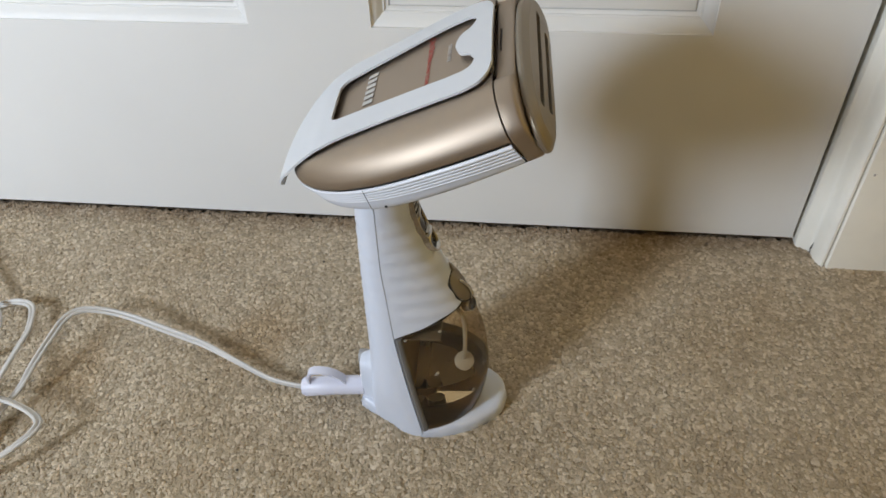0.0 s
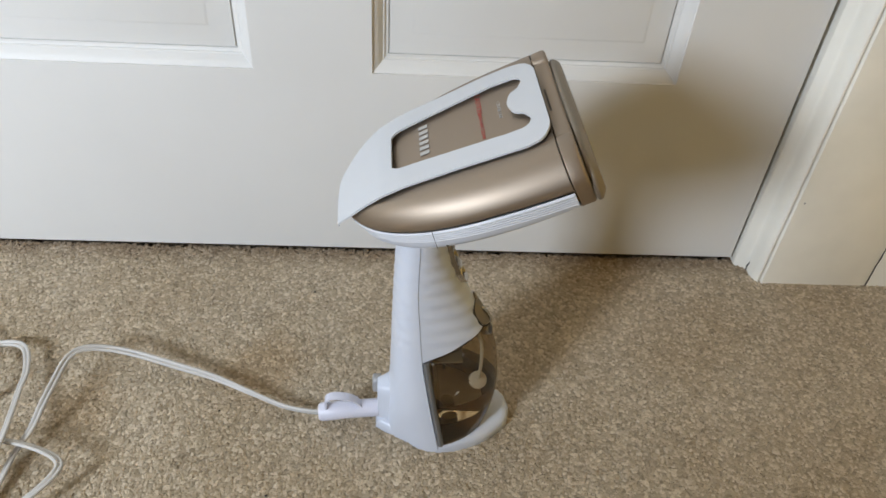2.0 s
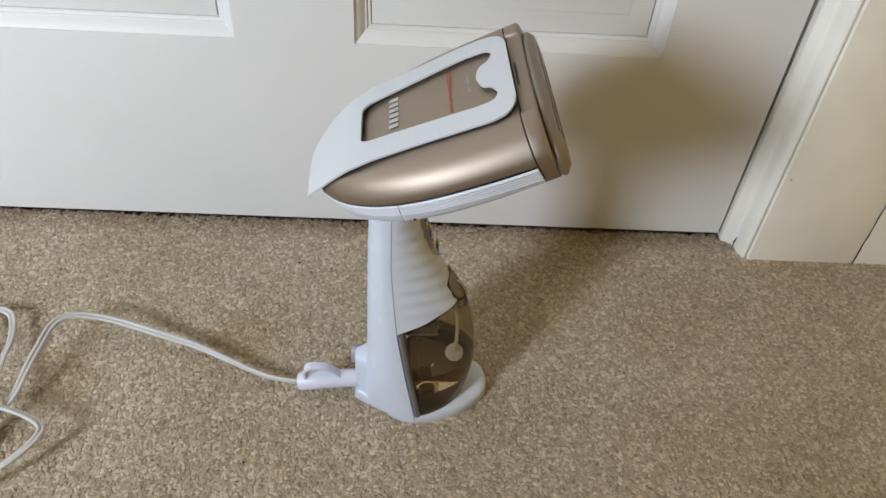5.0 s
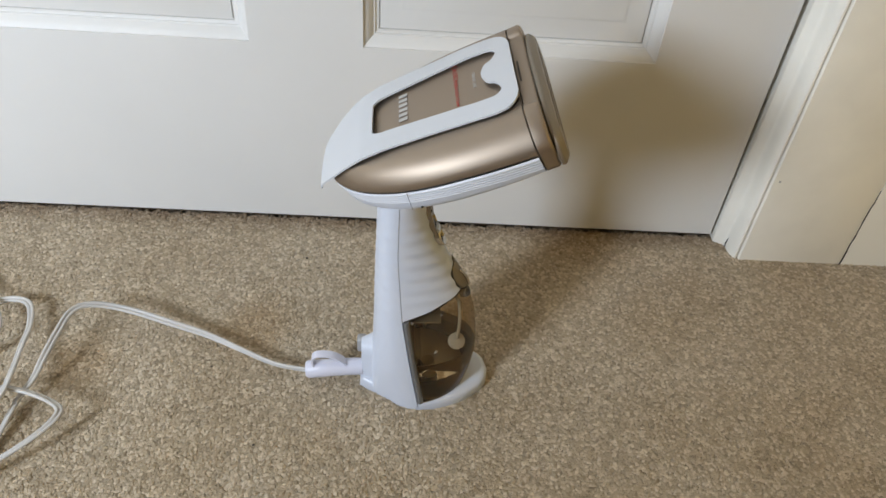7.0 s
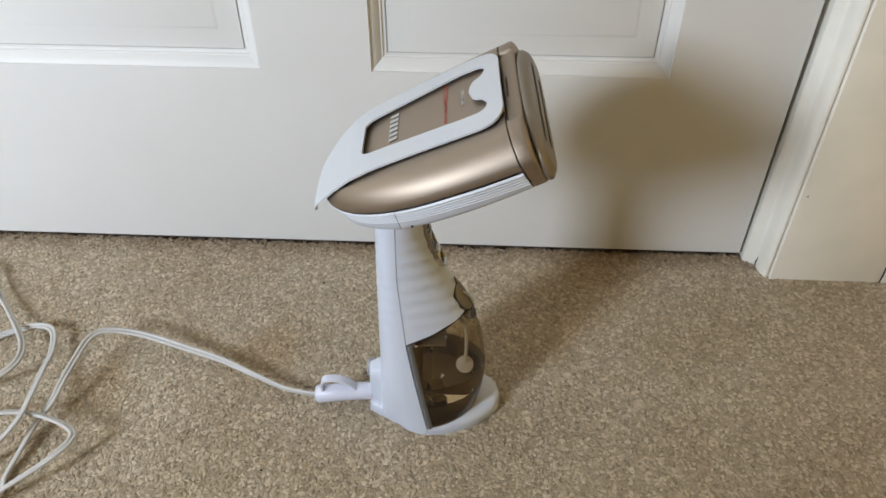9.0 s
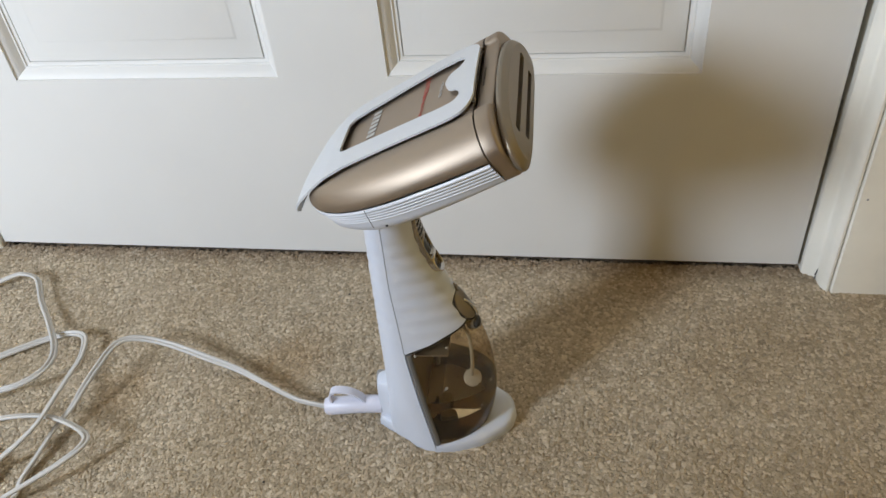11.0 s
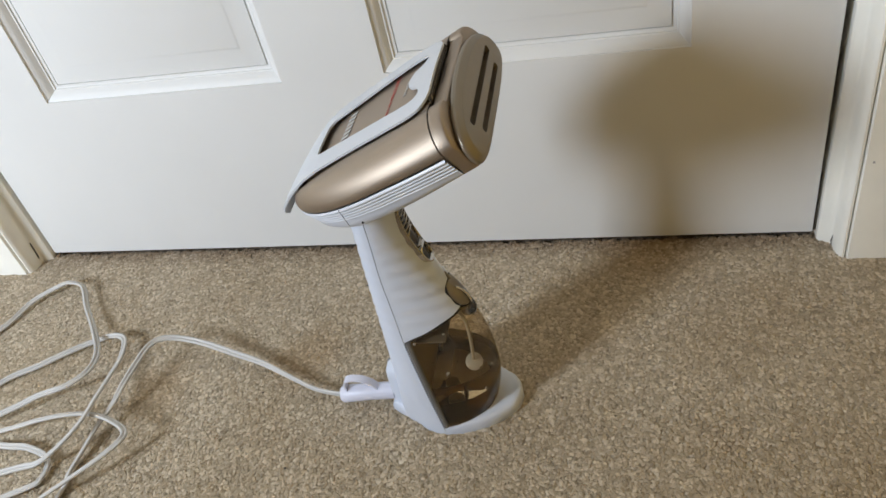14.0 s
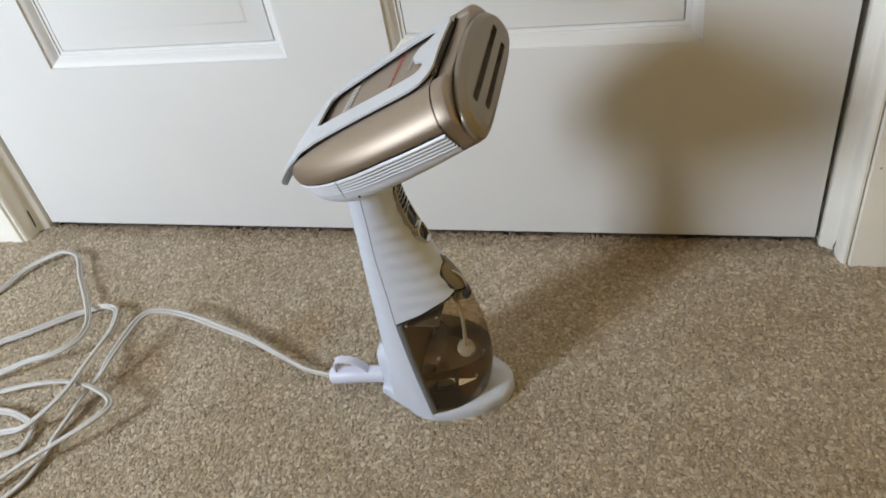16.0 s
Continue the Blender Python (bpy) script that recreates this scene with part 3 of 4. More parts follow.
def frame_sheet():
    bm = bmesh.new()
    thick = 0.0014
    cuts = sorted(set([0.0015, 0.0020, 0.003, 0.0045, 0.006, 0.008, 0.010, 0.0117, 0.0118] + [0.0118 + 0.0006 * k for k in range(1, 21)] + [0.0238]
                      + [0.026 + 0.0035 * k for k in range(22)] + [0.1015, 0.1035, 0.1047, 0.1055, 0.1056] + [0.108 + 0.0029 * k for k in range(15)] + [0.1500, 0.1510, 0.1522, 0.1535, 0.1545, 0.1550, 0.1555, 0.1559, 0.1563, 0.1566, 0.1569, 0.1572, 0.1574]))
    cols = 10
    top, low = {}, {}

    def rise(s, l):
        return frame_rise(s) - (0.9 + 1.5 * max(0.0, (s - 0.135) / 0.022)) * l * l

    def add(s, i, l):
        top[s, i] = bm.verts.new(head(-s, l + frame_shift(s), rise(s, l)))
        low[s, i] = bm.verts.new(head(-s, l + frame_shift(s), rise(s, l) - thick))

    for s in cuts:
        w = frame_half(s)
        span = window_half(s)
        a, b = span if span else window_half(0.0118 if s < 0.0118 else 0.1055)
        if s > 0.1055:
            a = 0.0
        f = min(1.0, w / 0.030) if s > 0.1075 else 1.0
        a, b = a * f, min(b * f, w * 0.92)
        ls = [-w, -w + (w - b) * 0.5, -b, -(a + b) / 2, -a, 0.0, a, (a + b) / 2, b, w - (w - b) * 0.5, w]
        for i, l in enumerate(ls):
            add(s, i, l)
    keep = set()
    for s0, s1 in zip(cuts, cuts[1:]):
        mid = (s0 + s1) / 2
        inside = window_half(mid)
        for i in range(cols):
            if inside and i in (2, 3, 6, 7):
                continue
            if inside and mid > 0.0238 and i in (4, 5):
                continue
            keep.add((s0, s1, i))
    nxt, prv = dict(zip(cuts, cuts[1:])), dict(zip(cuts[1:], cuts))
    for s0, s1, i in keep:
        bm.faces.new((top[s0, i], top[s0, i + 1], top[s1, i + 1], top[s1, i]))
        bm.faces.new((low[s1, i], low[s1, i + 1], low[s0, i + 1], low[s0, i]))
        if (s0, s1, i - 1) not in keep:
            bm.faces.new((top[s0, i], top[s1, i], low[s1, i], low[s0, i]))
        if (s0, s1, i + 1) not in keep:
            bm.faces.new((top[s1, i + 1], top[s0, i + 1], low[s0, i + 1], low[s1, i + 1]))
        if s0 not in prv or (prv[s0], s0, i) not in keep:
            bm.faces.new((top[s0, i + 1], top[s0, i], low[s0, i], low[s0, i + 1]))
        if s1 not in nxt or (s1, nxt[s1], i) not in keep:
            bm.faces.new((top[s1, i], top[s1, i + 1], low[s1, i + 1], low[s1, i]))
    bmesh.ops.remove_doubles(bm, verts=bm.verts, dist=1e-6)
    bmesh.ops.delete(bm, geom=[v for v in bm.verts if not v.link_faces], context="VERTS")
    return bm


clip = part("clip_on_frame", frame_sheet(), PLATE_PLASTIC, steamer, "white clip-on plastic frame with a window", sharp=30)
# Dark strip added to fill the gap and stand for shade below the frame.
rings = [[head(u, l, v - 0.9 * l * l) for l in [-0.0365 + 0.0073 * k for k in range(11)]] for u, v in ((-0.0030, 0.0195), (-0.0030, 0.0240), (-0.0036, 0.0246), (-0.0085, 0.0246), (-0.0085, 0.0195))]
part("gap_shade_strip", loft(rings, closed=False, cap_a=False, cap_b=False), GLOSS_DARK, clip, "dark strip added as shade under the front edge of the frame")
# printing on the shell seen through the window
PRINT_V = 0.0217


def print_bar(name, u0, u1, l0, l1, ink, parent):
    z0, z1 = PRINT_V, PRINT_V + 0.0003
    rings = [[head(u, l, v) for u, l in ((u0, l0), (u1, l0), (u1, l1), (u0, l1))] for v in (z0, z1)]
    return part(name, loft(rings), ink, parent, smooth=False)


logo = new("logo")
logo.parent = steamer
for k in range(6):
    print_bar("logo_bar", -0.0862, -0.0798, 0.0236 - 0.0058 * k, 0.0202 - 0.0058 * k, PALE_INK, logo)
def lettering(body, size, u, l, ink, parent):
    """Built-in font, turned so that it reads across the head, letter tops to the nose."""
    cu = bpy.data.curves.new("lettering", "FONT")
    cu.body, cu.size, cu.extrude, cu.align_x, cu.offset = body, size, 0.0001, "LEFT", -0.008 * size
    tmp = bpy.data.objects.new("lettering_tmp", cu)
    scene.collection.objects.link(tmp)
    me = bpy.data.meshes.new_from_object(tmp.evaluated_get(bpy.context.evaluated_depsgraph_get()))
    bpy.data.objects.remove(tmp)
    me.name = "lettering"
    me.materials.clear()
    me.materials.append(ink)
    for v in me.vertices:
        x, y = v.co.x, v.co.y
        v.co = Vector(head(u + y, l - x, PRINT_V + 0.0002 + v.co.z))
    ob = new("lettering", me)
    ob.parent = parent
    return ob


warning = new("warning_print")
warning.parent = steamer
lettering("CAUTION:", 0.0052, -0.0447, 0.0330, RED_INK, warning)
lettering("HIGH HEAT STEAM", 0.0033, -0.0442, 0.0098, RED_INK, warning)
small = new("small_print")
small.parent = steamer
lettering("CREASE LINE", 0.0034, -0.0312, 0.0150, PALE_INK, small)

# handle, seam line, tank
Z_TOP = 0.236
BACK = [(0.0, -0.046), (0.03, -0.0445), (0.06, -0.0425), (0.11, -0.0415), (0.16, -0.0405), (0.21, -0.0390), (0.24, -0.039)]
FRONT = [(0.0, 0.040), (0.012, 0.0440), (0.03, 0.0480), (0.05, 0.0495), (0.079, 0.0470), (0.10, 0.0430), (0.116, 0.0375), (0.132, 0.0295), (0.154, 0.0185), (0.173, 0.0095),
         (0.20, 0.0000), (0.215, -0.0025), (0.24, -0.003)]
SEAM = [(0.0, -0.001), (0.018, -0.004), (0.06, -0.0113), (0.105, -0.0184), (0.17, -0.0235), (0.22, -0.0232), (0.24, -0.0232)]
WIDE = [(0.0, 0.0415), (0.018, 0.0398), (0.05, 0.0370), (0.08, 0.0335), (0.105, 0.0300), (0.14, 0.0262), (0.17, 0.0240), (0.20, 0.0225), (0.24, 0.0225)]


FOOT = [(-0.0550, 0.0130), (-0.042, 0.0208), (-0.028, 0.0290), (-0.0186, 0.0360), (-0.010, 0.0393), (0.0, 0.0405), (0.0146, 0.0392), (0.030, 0.0348), (0.0403, 0.0300), (0.048, 0.0248),
        (0.0570, 0.0178), (0.0612, 0.0118), (0.0638, 0.0)]


def prof(table, z):
    return soft_table(table, z, 0.008)


def ripple(z, depth):
    """Soft horizontal grip waves in the middle of the handle."""
    k = min(1, max(0, (z - 0.098) / 0.02)) * min(1, max(0, (0.222 - z) / 0.02))
    return depth * k * math.sin(math.tau * z / 0.0125)


def front_ring(z_at, n=36, shrink=0.0):
    """Front half in plan; z_at(k) gives the height at the angle k from -1 to 1."""
    ring = []
    for i in range(n + 1):
        k = -1 + 2 * i / n
        a = radians(90) * k
        z = z_at(k)
        f0, f1, w = prof(SEAM, z), prof(FRONT, z), prof(WIDE, z)
        wave = ripple(z + 0.010 * (1 - abs(k)) ** 1.0 * 0.6, 0.0004) * min(1, 5 * (1 - abs(k)))
        c, s = math.cos(a), math.sin(a)
        f = f0 + (f1 - f0 - shrink + wave) * abs(c) ** 1.08
        l = (w - shrink + wave) * math.copysign(abs(s) ** 0.98, s)
        ring.append((f, l, z))
    return ring


def back_ring(z, n=24, shrink=0.0):
    ring = []
    f0, f1, w = prof(SEAM, z), prof(BACK, z), prof(WIDE, z)
    wave = ripple(z, 0.00028)
    for i in range(n + 1):
        a = radians(90) * (-1 + 2 * i / n)
        c, s = math.cos(a), math.sin(a)
        f = f0 - (f0 - f1 - shrink + wave) * abs(c) ** 0.9 - 0.0006
        l = (w - shrink + wave * min(1, 4 * c)) * abs(s) ** 0.85
        l -= max(0.0, 1 - z / 0.040) ** 0.8 * max(0.0, l - soft_table(FOOT, f, 0.003) - 0.0002)
        ring.append((f, math.copysign(l, s), z))
    return ring


def cover_low(k):
    return 0.1065 + 0.022 * (1 - abs(k) ** 1.6)


rows = 110
rings = []
for j in range(rows + 1):
    t = j / rows
    rings.append(front_ring(lambda k: cover_low(k) + (Z_TOP - cover_low(k)) * t))
lip = front_ring(cover_low, shrink=0.0022)
part("handle_cover", loft([lip] + rings, closed=False, cap_a=False, cap_b=False), WHITE_PLASTIC, steamer, "white ribbed plastic grip")
rings = [back_ring(0.003 + (Z_TOP - 0.003) * j / 90) for j in range(91)]
part("handle_spine", loft(rings, closed=True), WHITE_PLASTIC, steamer, "white plastic back of the handle")
for side in (-1, 1):
    line = []
    for j in range(40):
        z = 0.106 + (Z_TOP - 0.106) * j / 39
        line.append((prof(SEAM, z) - 0.0003, side * (prof(WIDE, z) + 0.0001), z))
    part("grip_seam", tube(line, 0.00018, 6), SEAM_GREY, steamer, "thin grey joint line")
part("dimple", tube([(-0.0090, -0.0535, 0.2515), (-0.0092, -0.0552, 0.2505)], 0.0008, 10), DARK, steamer)

# smoked tank
TANK_Z0 = 0.0115

rings = []
for j in range(49):
    t = j / 48
    rings.append(front_ring(lambda k: TANK_Z0 + (cover_low(k) - 0.0008 - TANK_Z0) * t, shrink=0.0007))
tank = part("water_tank", loft(rings, closed=False, cap_a=False, cap_b=False), SMOKED, steamer, "see-through smoked brown water tank")
rings = [front_ring(lambda k: 0.0121, shrink=sh) for sh in (0.004, 0.012)] + [front_ring(lambda k: 0.0127, shrink=0.020)]
part("tank_floor", loft(rings, closed=True, cap_a=False), TANK_FLOOR, tank, "pale grey tank bottom")
collar = [front_ring(lambda k: cover_low(k) + dz, shrink=sh) for dz, sh in ((0.0, 0.0022), (-0.0035, 0.0018), (-0.0038, 0.0040), (0.0, 0.0040))]
part("tank_collar", loft(collar, closed=False, cap_a=False, cap_b=False), DARK, tank, "dark collar under the grip")
for side in (-1, 1):
    line = [(prof(SEAM, z) + 0.0026, side * (prof(WIDE, z) - 0.0006), z) for z in [0.0105 + 0.096 * j / 30 for j in range(31)]]
    part("tank_edge", tube(line, 0.0027, 8), EDGE_GREY, tank, "dark grey edge strip of the tank")
rings = [[(prof(SEAM, z) + 0.0035 + d, l * (prof(WIDE, z) - 0.004), z) for l, d in ((-1, 0), (-0.5, -0.002), (0, -0.003), (0.5, -0.002), (1, 0))] for z in [0.010 + 0.1 * j / 12 for j in range(13)]]
part("tank_back", loft(rings, closed=False, cap_a=False, cap_b=False), TANK_INSIDE, tank, "dark brown inner back wall")
tube_path = spline([(0.0200, -0.004, 0.124), (0.0290, -0.008, 0.108), (0.0310, -0.012, 0.088), (0.0300, -0.014, 0.068)], 6)
part("suction_tube", tube(tube_path, 0.0015, 10), CLEAR_TUBE, tank, "milky silicone tube")
axis = Vector((0.12, -0.55, 0.82)).normalized()
part("suction_weight", tube([Vector((0.0300, -0.0125, 0.0630)) + axis * d for d in (-0.0026, -0.0020, 0.0018, 0.0026)], [0.0062, 0.0074, 0.0074, 0.0060], 28), MILKY, tank, "milky round suction weight")
part("tank_clip", box(0.0005, 0.0030, -0.0065, -0.0005, 0.0700, 0.0760, 0.0005), EDGE_GREY, tank, "small square clip on the back wall")
part("filler_post", tube([(0.0060, -0.0120, 0.0120), (0.0060, -0.0120, 0.0260)], [0.0070, 0.0060], 16), TANK_INSIDE, tank, "round filler post")
part("tank_ledge", box(-0.012, 0.014, -0.024, 0.024, 0.0985, 0.1005, 0.0006), LEDGE, tank)
WATER_Z = 0.055
rings = [[(max(f, prof(SEAM, z) + 0.0042), l, z) for f, l, z in front_ring(lambda k: 0.0135 + (WATER_Z - 0.0135) * j / 14, shrink=0.0012)] for j in range(15)]
part("water", loft(rings), WATER, tank, "cloudy water inside the tank")
# Tinted ring added to darken the lower zone of the tank.
dark_ring = [front_ring(lambda k: z, shrink=sh) for z, sh in ((0.0095, 0.0009), (0.0345, 0.0009), (0.0355, 0.0011), (0.0125, 0.006))]
part("tank_dark_ring", loft(dark_ring, closed=False, cap_a=False, cap_b=False), DARK_RING_TINT, tank, "dark brown tinted ring added to darken the lower tank")


def droplet(centre, normal, size, material, label):
    """A flattened bead of water that clings to a wall."""
    bm = bmesh.new()
    bmesh.ops.create_icosphere(bm, subdivisions=3, radius=size)
    turn = Vector(normal).to_track_quat("Z", "Y").to_matrix()
    for v in bm.verts:
        v.co = turn @ Vector((v.co.x, v.co.y, v.co.z * 0.42)) + Vector(centre)
    part("droplet", bm, material, tank, label)


def on_tank(a, z, out):
    f0, f1, w = prof(SEAM, z), prof(FRONT, z), prof(WIDE, z)
    here = Vector((f0 + (f1 - f0 + out) * math.cos(a) ** 1.08, (w + out) * math.sin(a), z))
    return here, Vector((math.cos(a) * w, math.sin(a) * (f1 - f0), 0.012))


rnd = random.Random(5)
# Droplets set at glint spots; their metal base stands in for bright reflections.
for a, z, size in ((-1.13, 0.0700, 0.0016), (-1.15, 0.0685, 0.0011), (-1.42, 0.1045, 0.0014), (-0.62, 0.0400, 0.0012), (-0.35, 0.0600, 0.0013), (-0.95, 0.1090, 0.0012)):
    droplet(*on_tank(a, z, -0.0004), size, GLINT_BEAD, "bright water droplet on the tank wall")
for k in range(7):
    z, a = rnd.uniform(0.062, 0.098), rnd.uniform(-1.3, 0.2)
    droplet(*on_tank(a, z, -0.0012), rnd.uniform(0.0006, 0.0012), WATER, "water droplet")

# base flange


def base_outline(grow, n=44):
    half = []
    for k in range(n + 1):
        t = (1 - math.cos(math.pi * k / n)) / 2
        f = -0.0550 + 0.1188 * t
        f_in = min(max(f, -0.0548), 0.0637)
        half.append((f + grow * (2 * t - 1), max(soft_table(FOOT, f_in, 0.0030 * math.sin(math.pi * t)) + grow * math.sin(math.pi * t) ** 0.5, 0.0)))
    return half + [(f, -l) for f, l in half[-2::-1]]


rings = [[(f, l, z) for f, l in base_outline(g)] for z, g in ((-0.004, -0.0015), (-0.001, 0.0), (0.0060, -0.0003), (0.0086, -0.0010), (0.0102, -0.0024), (0.0112, -0.0060), (0.0118, -0.0140))]
part("base_plate", loft(rings), WHITE_PLASTIC, steamer, "white plastic foot plate")

# cord socket at the back
rings = []
for k in range(13):
    t = k / 12
    f = -0.0518 + 0.0308 * t
    w = 0.0090 + 0.0216 * t ** 1.3
    hgt = 0.0480 + 0.012 * t
    r = 0.004 if k else 0.003
    ring = []
    for i in range(32):
        a = math.tau * i / 32
        c, s = math.cos(a), math.sin(a)
        z = hgt / 2 + (hgt / 2) * math.copysign(abs(s) ** (0.5 if s > 0 else 0.3), s)
        flare = max(0.0, soft_table(FOOT, f, 0.002) - 0.0006 - w) * max(0.0, 1 - z / 0.024) ** 2
        ring.append((f, (w + flare) * math.copysign(abs(c) ** (0.55 if s > 0 else 0.35), c), z))
    rings.append(ring)
cap = [(rings[0][i][0] - 0.0016, rings[0][i][1] * 0.9, 0.025 + (rings[0][i][2] - 0.025) * 0.94) for i in range(32)]
part("cord_socket", loft([cap] + rings), WHITE_PLASTIC, steamer, "white plastic cord socket")

rings = [[(-0.0500 - d, 0.0125 + g * 0.0060 * math.cos(a), 0.0300 + g * 0.0095 * math.copysign(abs(math.sin(a)) ** 0.6, math.sin(a))) for a in [k * math.tau / 20 for k in range(20)]]
         for d, g in ((0.0, 1.0), (0.0062, 1.0), (0.0074, 0.9), (0.0078, 0.7))]
part("socket_button", loft(rings), TIP_GREY, steamer, "grey plastic pad on the back of the socket")

# plug sleeve with its wrap strap, and the flat twin cord
sleeve = part("cord_sleeve", tube([(-0.0525, -0.003, 0.0150), (-0.059, -0.003, 0.0149), (-0.078, -0.0035, 0.0140), (-0.1020, -0.004, 0.0116), (-0.1040, -0.004, 0.0114)],
                                  [0.0078, 0.0080, 0.0080, 0.0082, 0.0070], 20), PLUG_PLASTIC, steamer, "pale lilac-white cord sleeve")
arch = spline([(-0.0970, -0.004, 0.0170), (-0.0978, -0.004, 0.0275), (-0.0930, -0.004, 0.0328), (-0.081, -0.004, 0.0324), (-0.0715, -0.004, 0.0266), (-0.0650, -0.004, 0.0170)], 6)
rings = []
for i, p in enumerate(arch):
    d = (arch[min(i + 1, len(arch) - 1)] - arch[max(i - 1, 0)]).normalized()
    up = Vector((-d.z, 0, d.x))
    rings.append([p + up * v + Vector((0, l, 0)) for l, v in ((-0.0038, -0.0008), (-0.0038, 0.0008), (0.0038, 0.0008), (0.0038, -0.0008))])
part("wrap_strap", loft(rings), PLUG_PLASTIC, sleeve, "pale plastic wrap strap")

CORD_A = [(0.020, -0.2205, 0.0112), (0.008, -0.2195, 0.0106), (-0.016, -0.2135, 0.0096), (-0.048, -0.1990, 0.0098), (-0.082, -0.184, 0.0110), (-0.117, -0.174, 0.0140), (-0.152, -0.165, 0.0180), (-0.179, -0.162, 0.0220), (-0.198, -0.166, 0.0260), (-0.208, -0.178, 0.0270), (-0.212, -0.201, 0.0250), (-0.215, -0.226, 0.0220), (-0.218, -0.245, 0.0170), (-0.226, -0.267, 0.0110), (-0.230, -0.294, 0.0060), (-0.232, -0.315, 0.0040), (-0.229, -0.333, 0.0030), (-0.240, -0.375, 0.0030)]
CORD_B = [(-0.300, -0.435, 0.0030), (-0.420, -0.420, 0.0030), (-0.500, -0.300, 0.0030), (-0.475, -0.190, 0.0030), (-0.440, -0.126, 0.0040), (-0.427, -0.088, 0.0060), (-0.400, -0.066, 0.0100), (-0.386, -0.062, 0.0110), (-0.365, -0.069, 0.0100), (-0.340, -0.102, 0.0090), (-0.306, -0.140, 0.0115), (-0.277, -0.177, 0.0160), (-0.271, -0.203, 0.0180), (-0.285, -0.224, 0.0180), (-0.312, -0.236, 0.0160), (-0.338, -0.251, 0.0120), (-0.400, -0.285, 0.0060), (-0.445, -0.290, 0.0030), (-0.450, -0.255, 0.0030), (-0.405, -0.232, 0.0030)]
CORD_C = [(-0.379, -0.205, 0.0040), (-0.353, -0.189, 0.0050), (-0.328, -0.171, 0.0060), (-0.303, -0.154, 0.0060), (-0.279, -0.146, 0.0080), (-0.259, -0.154, 0.0110), (-0.247, -0.181, 0.0130), (-0.243, -0.207, 0.0160), (-0.235, -0.244, 0.0240), (-0.234, -0.273, 0.0250), (-0.247, -0.296, 0.0190), (-0.263, -0.312, 0.0140), (-0.287, -0.317, 0.0100), (-0.360, -0.340, 0.0050), (-0.430, -0.360, 0.0030), (-0.440, -0.325, 0.0030), (-0.380, -0.293, 0.0080)]
CORD_D = [(-0.318, -0.275, 0.0140), (-0.288, -0.267, 0.0180), (-0.258, -0.261, 0.0200), (-0.233, -0.259, 0.0190), (-0.206, -0.266, 0.0200), (-0.185, -0.277, 0.0210), (-0.182, -0.289, 0.0220), (-0.194, -0.308, 0.0210), (-0.214, -0.326, 0.0170), (-0.235, -0.343, 0.0120), (-0.253, -0.362, 0.0080), (-0.330, -0.460, 0.0030), (-0.430, -0.460, 0.0030), (-0.430, -0.390, 0.0030), (-0.360, -0.300, 0.0030)]
CORD_E = [(-0.311, -0.290, 0.0050), (-0.282, -0.294, 0.0060), (-0.263, -0.303, 0.0050), (-0.259, -0.321, 0.0040), (-0.275, -0.337, 0.0040), (-0.400, -0.400, 0.0030), (-0.620, -0.450, 0.0030), (-0.800, -0.400, 0.0030)]
path = spline(CORD_A + CORD_B + CORD_C + CORD_D + CORD_E, 7)
rings = []
for i, p in enumerate(path):
    d = (path[min(i + 1, len(path) - 1)] - path[max(i - 1, 0)]).normalized()
    side = d.cross(Vector((0, 0, 1))).normalized()
    up = side.cross(d)
    roll = 0.5 * math.sin(i * 0.035 + 0.6) + 0.25 * math.sin(i * 0.11) + 1.35 * math.exp(-(i / 30) ** 2)
    side, up = side * math.cos(roll) + up * math.sin(roll), up * math.cos(roll) - side * math.sin(roll)
    ring = []
    for k in range(16):
        a = math.tau * k / 16
        x = 0.0034 * math.cos(a)
        h = 0.0019 * math.sin(a) * (1.0 if abs(math.cos(a)) > 0.36 else 0.05)
        ring.append(TO_STEAMER @ (p + side * x + up * h))
    rings.append(ring)
part("power_cord", loft(rings), CORD_VINYL, steamer, "white flat twin power cord lying in loose loops", sharp=80)

# buttons and latch on the front of the handle


def front_pad(z0, z1, half, out, n=28, rise=0.0015):
    """A rounded pad that follows the handle's front."""
    rings = []
    zc, zh = (z0 + z1) / 2, (z1 - z0) / 2
    for scale, lift in ((1.0, -0.004), (1.0, out - 0.0005), (0.95, out), (0.80, out + rise * 0.7), (0.5, out + rise), (0.15, out + rise * 1.1)):
        ring = []
        for i in range(n):
            a = math.tau * i / n
            z = zc + zh * scale * math.sin(a)
            l = half * scale * math.copysign(abs(math.cos(a)) ** 0.7, math.cos(a))
            f0, f1, w = prof(SEAM, z), prof(FRONT, z), prof(WIDE, z)
            curve = f0 + (f1 - f0) * max(0, 1 - (abs(l) / w) ** 2.04) ** 0.54
            ring.append((curve + lift, l, z))
        rings.append(ring)
    return loft(rings)


def on_surface(l, z, lift):
    f0, f1, w = prof(SEAM, z), prof(FRONT, z), prof(WIDE, z)
    return (f0 + (f1 - f0) * max(0, 1 - (abs(l) / w) ** 2.04) ** 0.54 + lift, l, z)


